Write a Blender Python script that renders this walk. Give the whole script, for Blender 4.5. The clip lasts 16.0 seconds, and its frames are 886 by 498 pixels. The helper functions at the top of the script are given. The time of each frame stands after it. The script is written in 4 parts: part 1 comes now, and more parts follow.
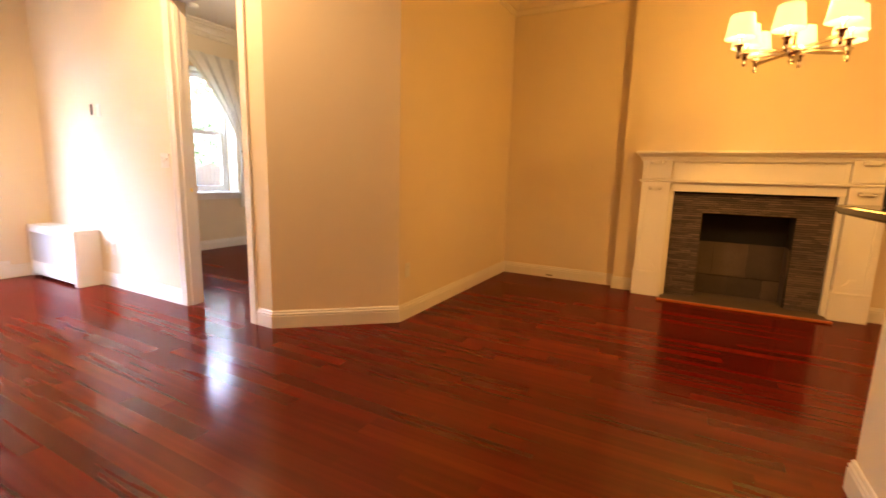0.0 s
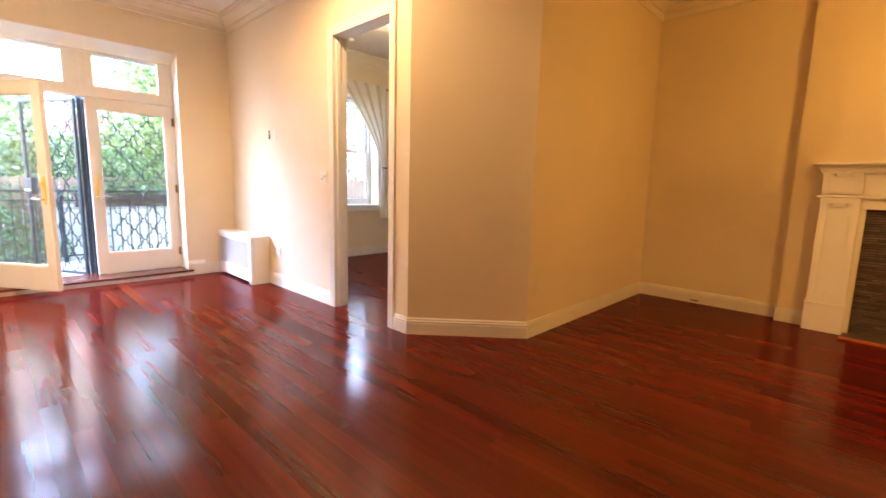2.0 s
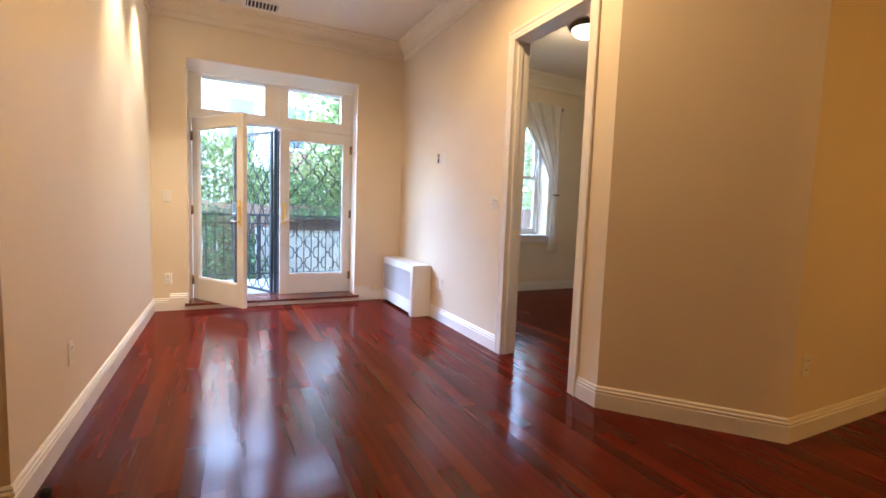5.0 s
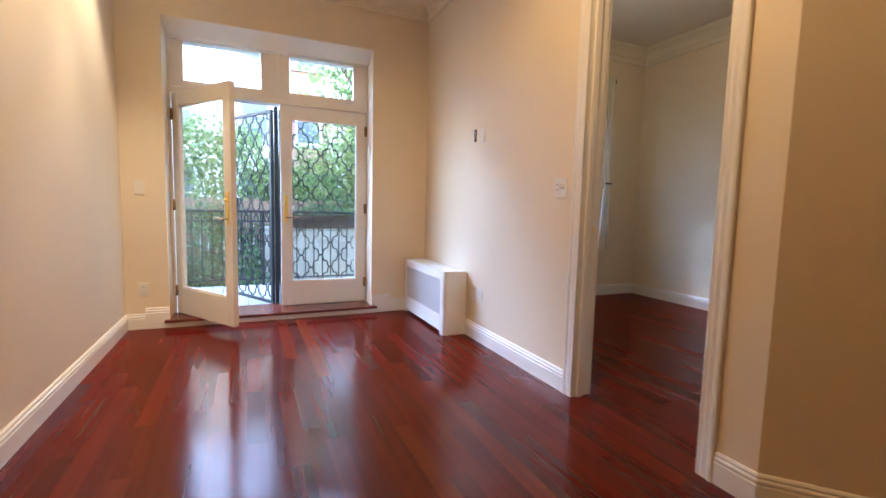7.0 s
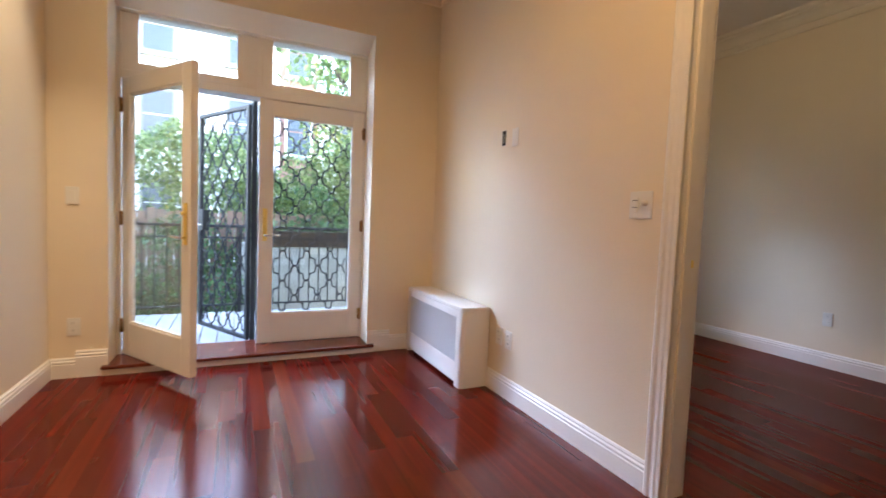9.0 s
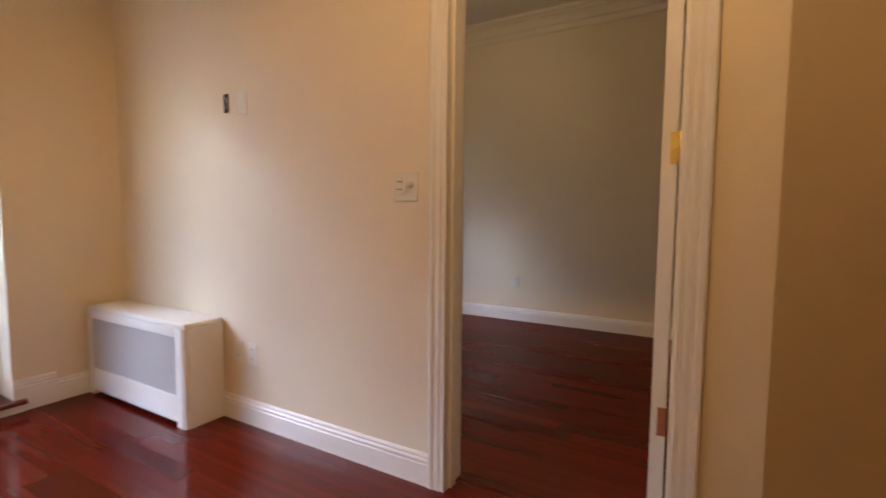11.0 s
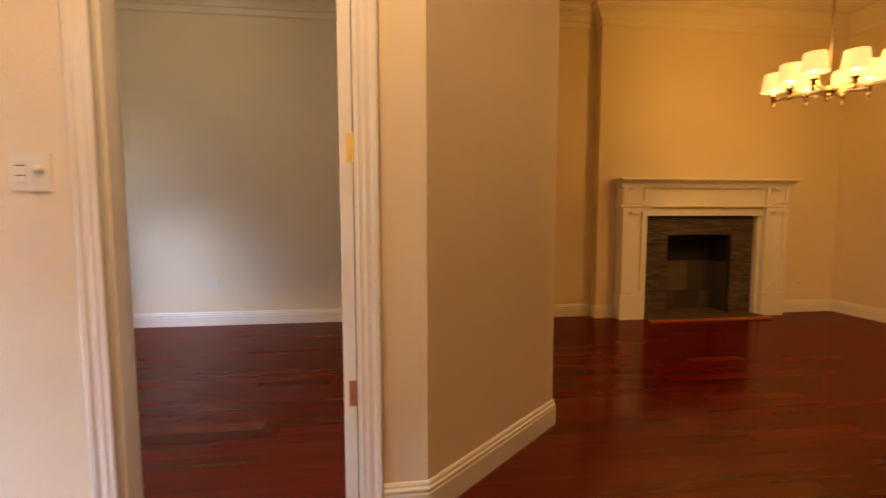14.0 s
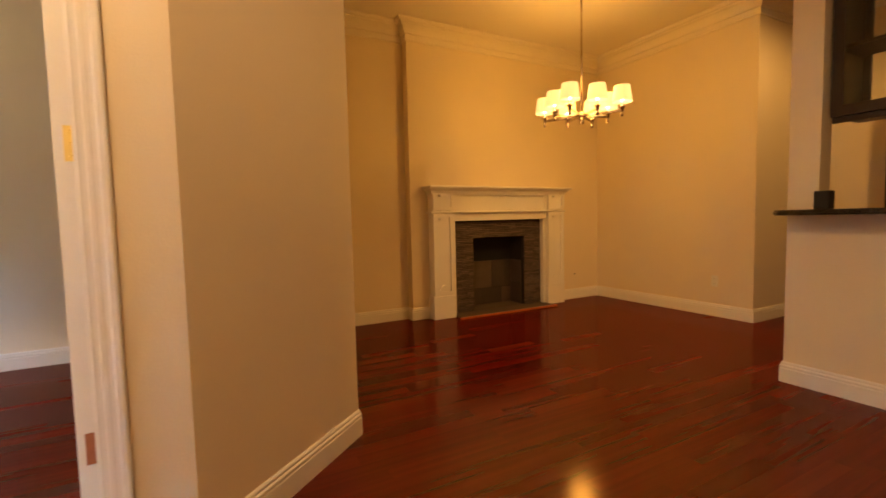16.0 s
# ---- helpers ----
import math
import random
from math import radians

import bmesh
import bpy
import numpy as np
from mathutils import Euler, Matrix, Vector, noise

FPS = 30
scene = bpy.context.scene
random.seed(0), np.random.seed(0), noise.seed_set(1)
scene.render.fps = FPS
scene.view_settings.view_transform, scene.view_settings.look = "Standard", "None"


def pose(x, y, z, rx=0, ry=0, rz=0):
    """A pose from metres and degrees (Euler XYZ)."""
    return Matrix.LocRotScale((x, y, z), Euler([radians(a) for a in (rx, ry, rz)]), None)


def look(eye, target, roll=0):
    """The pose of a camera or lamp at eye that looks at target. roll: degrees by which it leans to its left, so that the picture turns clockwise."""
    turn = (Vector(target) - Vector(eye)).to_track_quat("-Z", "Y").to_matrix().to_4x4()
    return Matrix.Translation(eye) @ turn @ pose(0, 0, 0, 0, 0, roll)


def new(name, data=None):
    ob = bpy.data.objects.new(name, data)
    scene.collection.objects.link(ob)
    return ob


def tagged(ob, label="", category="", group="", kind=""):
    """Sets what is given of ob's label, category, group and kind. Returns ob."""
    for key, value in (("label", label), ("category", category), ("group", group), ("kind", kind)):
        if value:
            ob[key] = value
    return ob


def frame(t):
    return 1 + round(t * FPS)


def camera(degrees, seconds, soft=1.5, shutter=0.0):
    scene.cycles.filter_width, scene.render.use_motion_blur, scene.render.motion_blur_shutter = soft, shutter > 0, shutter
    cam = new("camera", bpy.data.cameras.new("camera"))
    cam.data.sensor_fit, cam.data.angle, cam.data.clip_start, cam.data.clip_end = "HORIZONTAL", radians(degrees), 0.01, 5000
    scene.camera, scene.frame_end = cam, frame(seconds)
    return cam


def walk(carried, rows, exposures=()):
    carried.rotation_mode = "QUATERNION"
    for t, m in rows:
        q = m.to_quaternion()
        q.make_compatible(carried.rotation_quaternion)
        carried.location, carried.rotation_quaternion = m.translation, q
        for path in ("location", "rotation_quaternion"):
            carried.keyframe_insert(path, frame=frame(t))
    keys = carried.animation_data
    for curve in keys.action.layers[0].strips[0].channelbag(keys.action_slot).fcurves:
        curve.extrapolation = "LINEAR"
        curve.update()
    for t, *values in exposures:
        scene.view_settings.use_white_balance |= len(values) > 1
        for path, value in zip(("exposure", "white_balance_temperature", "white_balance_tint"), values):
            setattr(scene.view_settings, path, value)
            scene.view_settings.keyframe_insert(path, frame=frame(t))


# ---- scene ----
cam = camera(89.8, 16.0, 1.6, 0.5)
PATH = [
    (0, (-0.201, 0.483, 1.158), (-1.139, 2.219, 0.83), 1.5),
    (0.5, (-0.22, 0.464, 1.164), (-1.307, 2.115, 0.859), 1.6),
    (1, (-0.228, 0.463, 1.173), (-1.43, 2.035, 0.881), 1.3),
    (1.5, (-0.242, 0.461, 1.165), (-1.536, 1.957, 0.869), 1.4),
    (2, (-0.249, 0.424, 1.175), (-1.627, 1.845, 0.89), 1.4),
    (2.5, (-0.279, 0.423, 1.158), (-1.724, 1.782, 0.899), 1.3),
    (3, (-0.324, 0.415, 1.162), (-1.762, 1.777, 0.887), 1.2),
    (3.5, (-0.408, 0.428, 1.155), (-1.92, 1.706, 0.867), 1.3),
    (4, (-0.533, 0.54, 1.171), (-2.161, 1.676, 0.931), 1.3),
    (4.5, (-0.698, 0.624, 1.141), (-2.422, 1.597, 0.858), 3.8),
    (5, (-0.91, 0.697, 1.134), (-2.7, 1.572, 0.964), 2.1),
    (5.2, (-0.994, 0.695, 1.125), (-2.77, 1.597, 0.944), 1.0),
    (7.3, (-1.985, 0.988, 1.087), (-3.821, 1.766, 0.924), 1.2),
    (7.5, (-2.068, 1.001, 1.092), (-3.91, 1.771, 0.982), 1.0),
    (8, (-2.29, 1.037, 1.112), (-4.155, 1.745, 0.96), 2.0),
    (8.2, (-2.364, 1.047, 1.114), (-4.233, 1.744, 0.969), 2.3),
    (10.3, (-2.976, 1.137, 1.087), (-4.325, 2.609, 0.968), 0.6),
    (10.5, (-3.002, 1.141, 1.09), (-4.233, 2.711, 0.956), 0.3),
    (11, (-3.017, 1.177, 1.095), (-3.989, 2.919, 0.954), 0.5),
    (11.5, (-3.021, 1.184, 1.098), (-3.758, 3.037, 0.953), 0.0),
    (12, (-3.023, 1.192, 1.098), (-3.558, 3.112, 0.935), 0.4),
    (12.5, (-3.007, 1.183, 1.086), (-3.384, 3.14, 0.922), 0.3),
    (13, (-2.986, 1.183, 1.096), (-3.172, 3.167, 0.923), 0.3),
    (13.5, (-2.959, 1.172, 1.094), (-2.949, 3.165, 0.936), 0.2),
    (14, (-2.942, 1.154, 1.089), (-2.699, 3.133, 0.93), -0.1),
    (14.5, (-2.916, 1.139, 1.089), (-2.468, 3.081, 0.913), 0.0),
    (15, (-2.881, 1.138, 1.089), (-2.294, 3.043, 0.928), -0.0),
    (15.5, (-2.828, 1.14, 1.083), (-2.025, 2.965, 0.927), -0.6),
    (16, (-2.75, 1.151, 1.083), (-1.81, 2.911, 0.95), -1.3),
]
walk(cam, [(t, look(eye, target, roll)) for t, eye, target, roll in PATH],
     exposures=[(0.0, 5.7, 6900, 21), (1.5, 5.6, 6700, 20), (3.0, 5.3, 6200, 17), (3.5, 5.2, 6050, 16), (5.2, 4.8, 5950, 15), (8.0, 4.45, 6150, 15),
                (10.5, 4.1, 7100, 19), (12.0, 4.1, 7200, 19), (12.5, 4.2, 7200, 19), (14.0, 4.8, 7200, 20), (14.5, 5.0, 7200, 20), (16.0, 5.0, 7100, 18)])

# ---- light ----
world = bpy.data.worlds.new("world")
scene.world = world
world.use_nodes = True
wn = world.node_tree
sky = wn.nodes.new("ShaderNodeTexSky")
sky.sky_type = "NISHITA"
sky.sun_disc = False
sky.sun_elevation = radians(33)
sky.sun_rotation = radians(235)
sky.dust_density = 0.1
wn.nodes["Background"].inputs["Strength"].default_value = 0.15
wn.links.new(sky.outputs[0], wn.nodes["Background"].inputs["Color"])


def lamp(name, kind, energy, color, m, size=0.05):
    data = bpy.data.lights.new(name, kind)
    data.energy, data.color = energy, color
    if kind == "SUN":
        data.angle = radians(size)
    elif kind == "AREA":
        data.size = size
    else:
        data.shadow_soft_size = size
    ob = new(name, data)
    ob.matrix_world = m
    return ob


# hazy daylight, the veiled sun low over the gardens
lamp("sun", "SUN", 0.20, (0.52, 0.68, 1.0), look((-0.819 * 20, -0.574 * 20, 13.0), (0, 0, 0)), 16)

# ---- materials ----


def mat(name, color, rough=0.5, metal=0.0, vary=0.08, scale=3.0, fine=60.0, bump=0.02, coat=0.0):
    """A paint, stone or metal: base colour with soft stains and fine grain, and a fine relief."""
    m = bpy.data.materials.new(name)
    m.use_nodes = True
    t = m.node_tree
    b = t.nodes["Principled BSDF"]
    co = t.nodes.new("ShaderNodeTexCoord")
    n1 = t.nodes.new("ShaderNodeTexNoise")
    n1.inputs["Scale"].default_value, n1.inputs["Detail"].default_value = scale, 3
    n2 = t.nodes.new("ShaderNodeTexNoise")
    n2.inputs["Scale"].default_value, n2.inputs["Detail"].default_value = fine, 2
    geo = t.nodes.new("ShaderNodeNewGeometry")
    for n in (n1, n2):
        t.links.new(geo.outputs["Position"], n.inputs["Vector"])
    add = t.nodes.new("ShaderNodeMath")
    add.operation = "MULTIPLY_ADD"
    t.links.new(n2.outputs["Fac"], add.inputs[0])
    add.inputs[1].default_value = 0.35
    t.links.new(n1.outputs["Fac"], add.inputs[2])
    ramp = t.nodes.new("ShaderNodeMapRange")
    ramp.inputs["From Min"].default_value, ramp.inputs["From Max"].default_value = 0.35, 1.0
    ramp.inputs["To Min"].default_value, ramp.inputs["To Max"].default_value = 1 - vary, 1 + vary
    t.links.new(add.outputs[0], ramp.inputs["Value"])
    mul = t.nodes.new("ShaderNodeMix")
    mul.data_type, mul.blend_type = "RGBA", "MULTIPLY"
    mul.inputs["Factor"].default_value = 1.0
    mul.inputs["A"].default_value = (*color, 1)
    t.links.new(ramp.outputs[0], mul.inputs["B"])
    t.links.new(mul.outputs["Result"], b.inputs["Base Color"])
    rr = t.nodes.new("ShaderNodeMapRange")
    rr.inputs["To Min"].default_value, rr.inputs["To Max"].default_value = max(0.02, rough - 0.07), min(1, rough + 0.07)
    t.links.new(n1.outputs["Fac"], rr.inputs["Value"])
    t.links.new(rr.outputs[0], b.inputs["Roughness"])
    b.inputs["Metallic"].default_value = metal
    b.inputs["Coat Weight"].default_value = coat
    if bump:
        bp = t.nodes.new("ShaderNodeBump")
        bp.inputs["Strength"].default_value, bp.inputs["Distance"].default_value = 0.5, bump * 0.1
        t.links.new(n2.outputs["Fac"], bp.inputs["Height"])
        t.links.new(bp.outputs[0], b.inputs["Normal"])
    return m


def glow(name, color, strength, base=(0.8, 0.8, 0.8)):
    m = bpy.data.materials.new(name)
    m.use_nodes = True
    b = m.node_tree.nodes["Principled BSDF"]
    b.inputs["Base Color"].default_value = (*base, 1)
    b.inputs["Emission Color"].default_value = (*color, 1)
    b.inputs["Emission Strength"].default_value = strength
    return m


def glass_mat(name, rough=0.0, tint=(0.97, 1.0, 0.98)):
    m = bpy.data.materials.new(name)
    m.use_nodes = True
    b = m.node_tree.nodes["Principled BSDF"]
    b.inputs["Base Color"].default_value = (*tint, 1)
    b.inputs["Transmission Weight"].default_value = 1.0
    b.inputs["Roughness"].default_value = rough
    b.inputs["IOR"].default_value = 1.45
    return m


def plank_mat(name):
    """Polished red hardwood: each board has its own tone, long grain along x, darker streaks, clear varnish."""
    m = bpy.data.materials.new(name)
    m.use_nodes = True
    t = m.node_tree
    b = t.nodes["Principled BSDF"]
    geo = t.nodes.new("ShaderNodeNewGeometry")
    info = t.nodes.new("ShaderNodeObjectInfo")
    tone = t.nodes.new("ShaderNodeMath")
    tone.operation = "ADD"
    t.links.new(info.outputs["Random"], tone.inputs[0])
    t.links.new(geo.outputs["Random Per Island"], tone.inputs[1])
    frac = t.nodes.new("ShaderNodeMath")
    frac.operation = "FRACT"
    t.links.new(tone.outputs[0], frac.inputs[0])
    ramp = t.nodes.new("ShaderNodeValToRGB")
    cr = ramp.color_ramp
    cr.elements[0].position, cr.elements[0].color = 0.0, (0.066, 0.0052, 0.0030, 1)
    cr.elements[1].position, cr.elements[1].color = 1.0, (0.152, 0.022, 0.008, 1)
    for p, c in ((0.12, (0.086, 0.0058, 0.0031, 1)), (0.5, (0.102, 0.0074, 0.0038, 1)), (0.90, (0.120, 0.0086, 0.0040, 1)), (0.96, (0.132, 0.0130, 0.0052, 1))):
        e = cr.elements.new(p)
        e.color = c
    t.links.new(frac.outputs[0], ramp.inputs["Fac"])
    # long grain
    mp = t.nodes.new("ShaderNodeMapping")
    mp.inputs["Scale"].default_value = (1.1, 26.0, 1.0)
    off = t.nodes.new("ShaderNodeVectorMath")
    off.operation = "SCALE"
    off.inputs[0].default_value = (37.0, 11.0, 5.0)
    t.links.new(frac.outputs[0], off.inputs["Scale"])
    t.links.new(geo.outputs["Position"], mp.inputs["Vector"])
    t.links.new(off.outputs[0], mp.inputs["Location"])
    gr = t.nodes.new("ShaderNodeTexNoise")
    gr.inputs["Scale"].default_value, gr.inputs["Detail"].default_value, gr.inputs["Distortion"].default_value = 1.0, 3, 0.15
    t.links.new(mp.outputs[0], gr.inputs["Vector"])
    gm = t.nodes.new("ShaderNodeMapRange")
    gm.inputs["From Min"].default_value, gm.inputs["From Max"].default_value = 0.3, 0.75
    gm.inputs["To Min"].default_value, gm.inputs["To Max"].default_value = 0.80, 1.18
    t.links.new(gr.outputs["Fac"], gm.inputs["Value"])
    mul = t.nodes.new("ShaderNodeMix")
    mul.data_type, mul.blend_type = "RGBA", "MULTIPLY"
    mul.inputs["Factor"].default_value = 1.0
    t.links.new(ramp.outputs["Color"], mul.inputs["A"])
    t.links.new(gm.outputs[0], mul.inputs["B"])
    # varnish: glossy, a little wavy and worn
    big = t.nodes.new("ShaderNodeTexNoise")
    big.inputs["Scale"].default_value, big.inputs["Detail"].default_value = 2.2, 2
    t.links.new(geo.outputs["Position"], big.inputs["Vector"])
    rg = t.nodes.new("ShaderNodeMapRange")
    rg.inputs["To Min"].default_value, rg.inputs["To Max"].default_value = 0.10, 0.20
    t.links.new(big.outputs["Fac"], rg.inputs["Value"])
    # the thin varnish shines less at a glance than clean glass would
    gloss = t.nodes.new("ShaderNodeBsdfGlossy")
    gloss.inputs["Color"].default_value = (1.0, 0.84, 0.77, 1)
    t.links.new(rg.outputs[0], gloss.inputs["Roughness"])
    wood = t.nodes.new("ShaderNodeBsdfDiffuse")
    t.links.new(mul.outputs["Result"], wood.inputs["Color"])
    fres = t.nodes.new("ShaderNodeFresnel")
    fres.inputs["IOR"].default_value = 1.45
    share = t.nodes.new("ShaderNodeMapRange")
    share.inputs["To Min"].default_value, share.inputs["To Max"].default_value = 0.068, 0.33
    t.links.new(fres.outputs[0], share.inputs["Value"])
    mix = t.nodes.new("ShaderNodeMixShader")
    t.links.new(share.outputs[0], mix.inputs["Fac"])
    t.links.new(wood.outputs[0], mix.inputs[1])
    t.links.new(gloss.outputs[0], mix.inputs[2])
    t.links.new(mix.outputs[0], t.nodes["Material Output"].inputs["Surface"])
    t.nodes.remove(b)
    return m


CREAM = mat("cream_wall_paint", (0.80, 0.70, 0.53), 0.55, vary=0.04, scale=1.2, fine=140, bump=0.015)
WHITE = mat("white_trim_paint", (0.82, 0.80, 0.75), 0.32, vary=0.03, scale=4, fine=90, bump=0.006)
CROWN_PAINT = mat("off_white_moulding_paint", (0.81, 0.74, 0.60), 0.4, vary=0.03, scale=3, fine=90, bump=0.006)
CEIL = mat("ceiling_paint", (0.81, 0.75, 0.64), 0.7, vary=0.03, scale=1.0, fine=120, bump=0.01)
PLANK = plank_mat("polished_jatoba")
SUBFLOOR = mat("dark_subfloor", (0.02, 0.008, 0.006), 0.6)
SILLWOOD = mat("red_sill_wood", (0.13, 0.028, 0.014), 0.25, vary=0.2, scale=6)
EDGEWOOD = mat("orange_wood_edging", (0.42, 0.12, 0.03), 0.3, vary=0.15, scale=8)
SLATE = mat("grey_slate", (0.075, 0.056, 0.044), 0.6, vary=0.25, scale=5, fine=40, bump=0.05)


def each_own_tone(m, low, mid, high):
    """Give every piece that wears the material its own tone between low and high."""
    t = m.node_tree
    info = t.nodes.new("ShaderNodeObjectInfo")
    tone = t.nodes.new("ShaderNodeValToRGB")
    tone.color_ramp.elements[0].color, tone.color_ramp.elements[1].color = (*low, 1), (*high, 1)
    tone.color_ramp.elements.new(0.5).color = (*mid, 1)
    t.links.new(info.outputs["Random"], tone.inputs["Fac"])
    t.links.new(tone.outputs["Color"], [n for n in t.nodes if n.bl_idname == "ShaderNodeMix"][0].inputs["A"])


each_own_tone(SLATE, (0.045, 0.034, 0.028), (0.078, 0.057, 0.044), (0.105, 0.075, 0.056))
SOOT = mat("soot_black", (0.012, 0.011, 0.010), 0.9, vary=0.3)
AGED = mat("aged_brass", (0.30, 0.19, 0.08), 0.4, 1.0, vary=0.1)
BRASS = mat("polished_brass", (0.95, 0.76, 0.26), 0.42, 0.7, vary=0.06)
CHROME = mat("polished_nickel", (0.62, 0.54, 0.44), 0.18, 1.0, vary=0.04)
IRON = mat("black_iron", (0.010, 0.010, 0.011), 0.62, 0.0, vary=0.2, fine=80, bump=0.03)
GRANITE = mat("black_granite", (0.015, 0.013, 0.012), 0.12, vary=0.5, scale=40, fine=200, bump=0)
ESPRESSO = mat("espresso_wood", (0.022, 0.011, 0.007), 0.35, vary=0.25, scale=10)
PLATE = mat("white_plastic", (0.80, 0.78, 0.70), 0.35, vary=0.02, bump=0)
# near-black for slots, rubber, and the painted shade inside the radiator cover
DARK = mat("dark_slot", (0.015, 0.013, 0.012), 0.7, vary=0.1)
GRILLE = mat("painted_metal_mesh", (0.62, 0.62, 0.62), 0.5, 0.0, vary=0.04)
GLASS = glass_mat("window_glass")

# ---- mesh helpers ----


def box(bm, x0, x1, y0, y1, z0, z1):
    v = [bm.verts.new(p) for p in ((x0, y0, z0), (x1, y0, z0), (x1, y1, z0), (x0, y1, z0), (x0, y0, z1), (x1, y0, z1), (x1, y1, z1), (x0, y1, z1))]
    for f in ((3, 2, 1, 0), (4, 5, 6, 7), (0, 1, 5, 4), (1, 2, 6, 5), (2, 3, 7, 6), (3, 0, 4, 7)):
        bm.faces.new([v[i] for i in f])
    return bm


def bbox(x0, x1, y0, y1, z0, z1, bevel=0.003, seg=2):
    """A box with rounded edges."""
    bm = box(bmesh.new(), x0, x1, y0, y1, z0, z1)
    if bevel:
        bmesh.ops.bevel(bm, geom=bm.edges[:], offset=bevel, segments=seg, affect="EDGES", profile=0.5)
    return bm


def prism(bm, plan, z0, z1):
    """An upright prism on a plan polygon, given counterclockwise."""
    lo = [bm.verts.new((x, y, z0)) for x, y in plan]
    hi = [bm.verts.new((x, y, z1)) for x, y in plan]
    bm.faces.new(lo[::-1])
    bm.faces.new(hi)
    n = len(plan)
    for i in range(n):
        j = (i + 1) % n
        bm.faces.new((lo[i], lo[j], hi[j], hi[i]))
    return bm


def sweep(bm, plan, profile, z0=0.0):
    """A moulding along a plan polyline, the room to its left: profile points are (out from the wall, up), mitred at the corners."""
    pts = [Vector((x, y)) for x, y in plan]
    rings = []
    for i, p in enumerate(pts):
        a = (pts[i] - pts[i - 1]).normalized() if i else None
        b = (pts[i + 1] - pts[i]).normalized() if i < len(pts) - 1 else None
        na = Vector((-a.y, a.x)) if a else None
        nb = Vector((-b.y, b.x)) if b else None
        if na is None:
            m = nb
        elif nb is None:
            m = na
        else:
            m = (na + nb) / (1 + na.dot(nb))
        rings.append([bm.verts.new((p.x + m.x * d, p.y + m.y * d, z0 + z)) for d, z in profile])
    k = len(profile)
    for r, s in zip(rings, rings[1:]):
        for i in range(k):
            j = (i + 1) % k
            bm.faces.new((r[i], s[i], s[j], r[j]))
    bm.faces.new(rings[0])
    bm.faces.new(rings[-1][::-1])
    bmesh.ops.recalc_face_normals(bm, faces=bm.faces[:])
    return bm


def lathe(bm, profile, center=(0, 0, 0), n=20):
    """A turned shape about a vertical axis: profile points are (radius, height)."""
    cx, cy, cz = center
    rings = []
    for r, z in profile:
        rings.append([bm.verts.new((cx + r * math.cos(2 * math.pi * i / n), cy + r * math.sin(2 * math.pi * i / n), cz + z)) for i in range(n)])
    for a, b in zip(rings, rings[1:]):
        for i in range(n):
            j = (i + 1) % n
            bm.faces.new((a[i], a[j], b[j], b[i]))
    return bm


def tube(bm, pts, r, n=8):
    """A round bar through the given points."""
    pts = [Vector(p) for p in pts]
    rings = []
    for i, p in enumerate(pts):
        d = (pts[min(i + 1, len(pts) - 1)] - pts[max(i - 1, 0)]).normalized()
        q = d.to_track_quat("Z", "Y").to_matrix()
        rings.append([bm.verts.new(p + q @ Vector((r * math.cos(2 * math.pi * k / n), r * math.sin(2 * math.pi * k / n), 0))) for k in range(n)])
    for a, b in zip(rings, rings[1:]):
        for k in range(n):
            j = (k + 1) % n
            bm.faces.new((a[k], a[j], b[j], b[k]))
    bm.faces.new(rings[0][::-1])
    bm.faces.new(rings[-1])
    return bm


def mesh_of(name, bm, material, smooth=False):
    me = bpy.data.meshes.new(name)
    bm.to_mesh(me)
    bm.free()
    me.materials.append(material)
    if smooth:
        for p in me.polygons:
            p.use_smooth = True
    return me


def part(name, bm, material, parent=None, label="", smooth=False):
    ob = new(name, mesh_of(name, bm, material, smooth))
    if parent:
        ob.parent = parent
    return tagged(ob, label)


def thing(name, label, category, at=(0, 0, 0), turn=0.0, group="", kind=""):
    ob = new(name)
    ob.empty_display_size = 0.1
    ob.matrix_world = pose(*at, 0, 0, turn)
    return tagged(ob, label, category, group, kind)


def struct(name, bm, material, label, category):
    return tagged(part(name, bm, material), label, category, kind="structure")


# ---- the plan ----
H = 3.13                    # ceiling
X_W, Y_S, Y_N = -6.24, 0.02, 2.68   # garden wall, passage walls
X_BW, Y_BN = -6.25, 5.69    # bedroom window wall and far wall
Y_ALC, Y_BR = 5.605, 5.494  # alcove and chimney breast
DOOR_L, DOOR_R, DOOR_H = -3.836, -3.044, 2.445
OP_Y0, OP_Y1, OP_Z = 0.335, 2.105, 2.59

bm = bmesh.new()
box(bm, X_W - 0.36, X_W, -0.15, OP_Y0, -0.05, H)
box(bm, X_W - 0.36, X_W, OP_Y1, 2.80, -0.05, H)
box(bm, X_W - 0.36, X_W, OP_Y0, OP_Y1, OP_Z, H)
lo = [bm.verts.new((x, OP_Y0, z)) for x, z in ((X_W - 0.001, OP_Z), (-6.462, 2.502), (-6.462, OP_Z))]
hi = [bm.verts.new((v.co.x, OP_Y1, v.co.z)) for v in lo]
for i in range(3):
    bm.faces.new((lo[i], lo[(i + 1) % 3], hi[(i + 1) % 3], hi[i]))
struct("wall_west", bm, CREAM, "cream painted plaster wall round the garden doors", "wall")

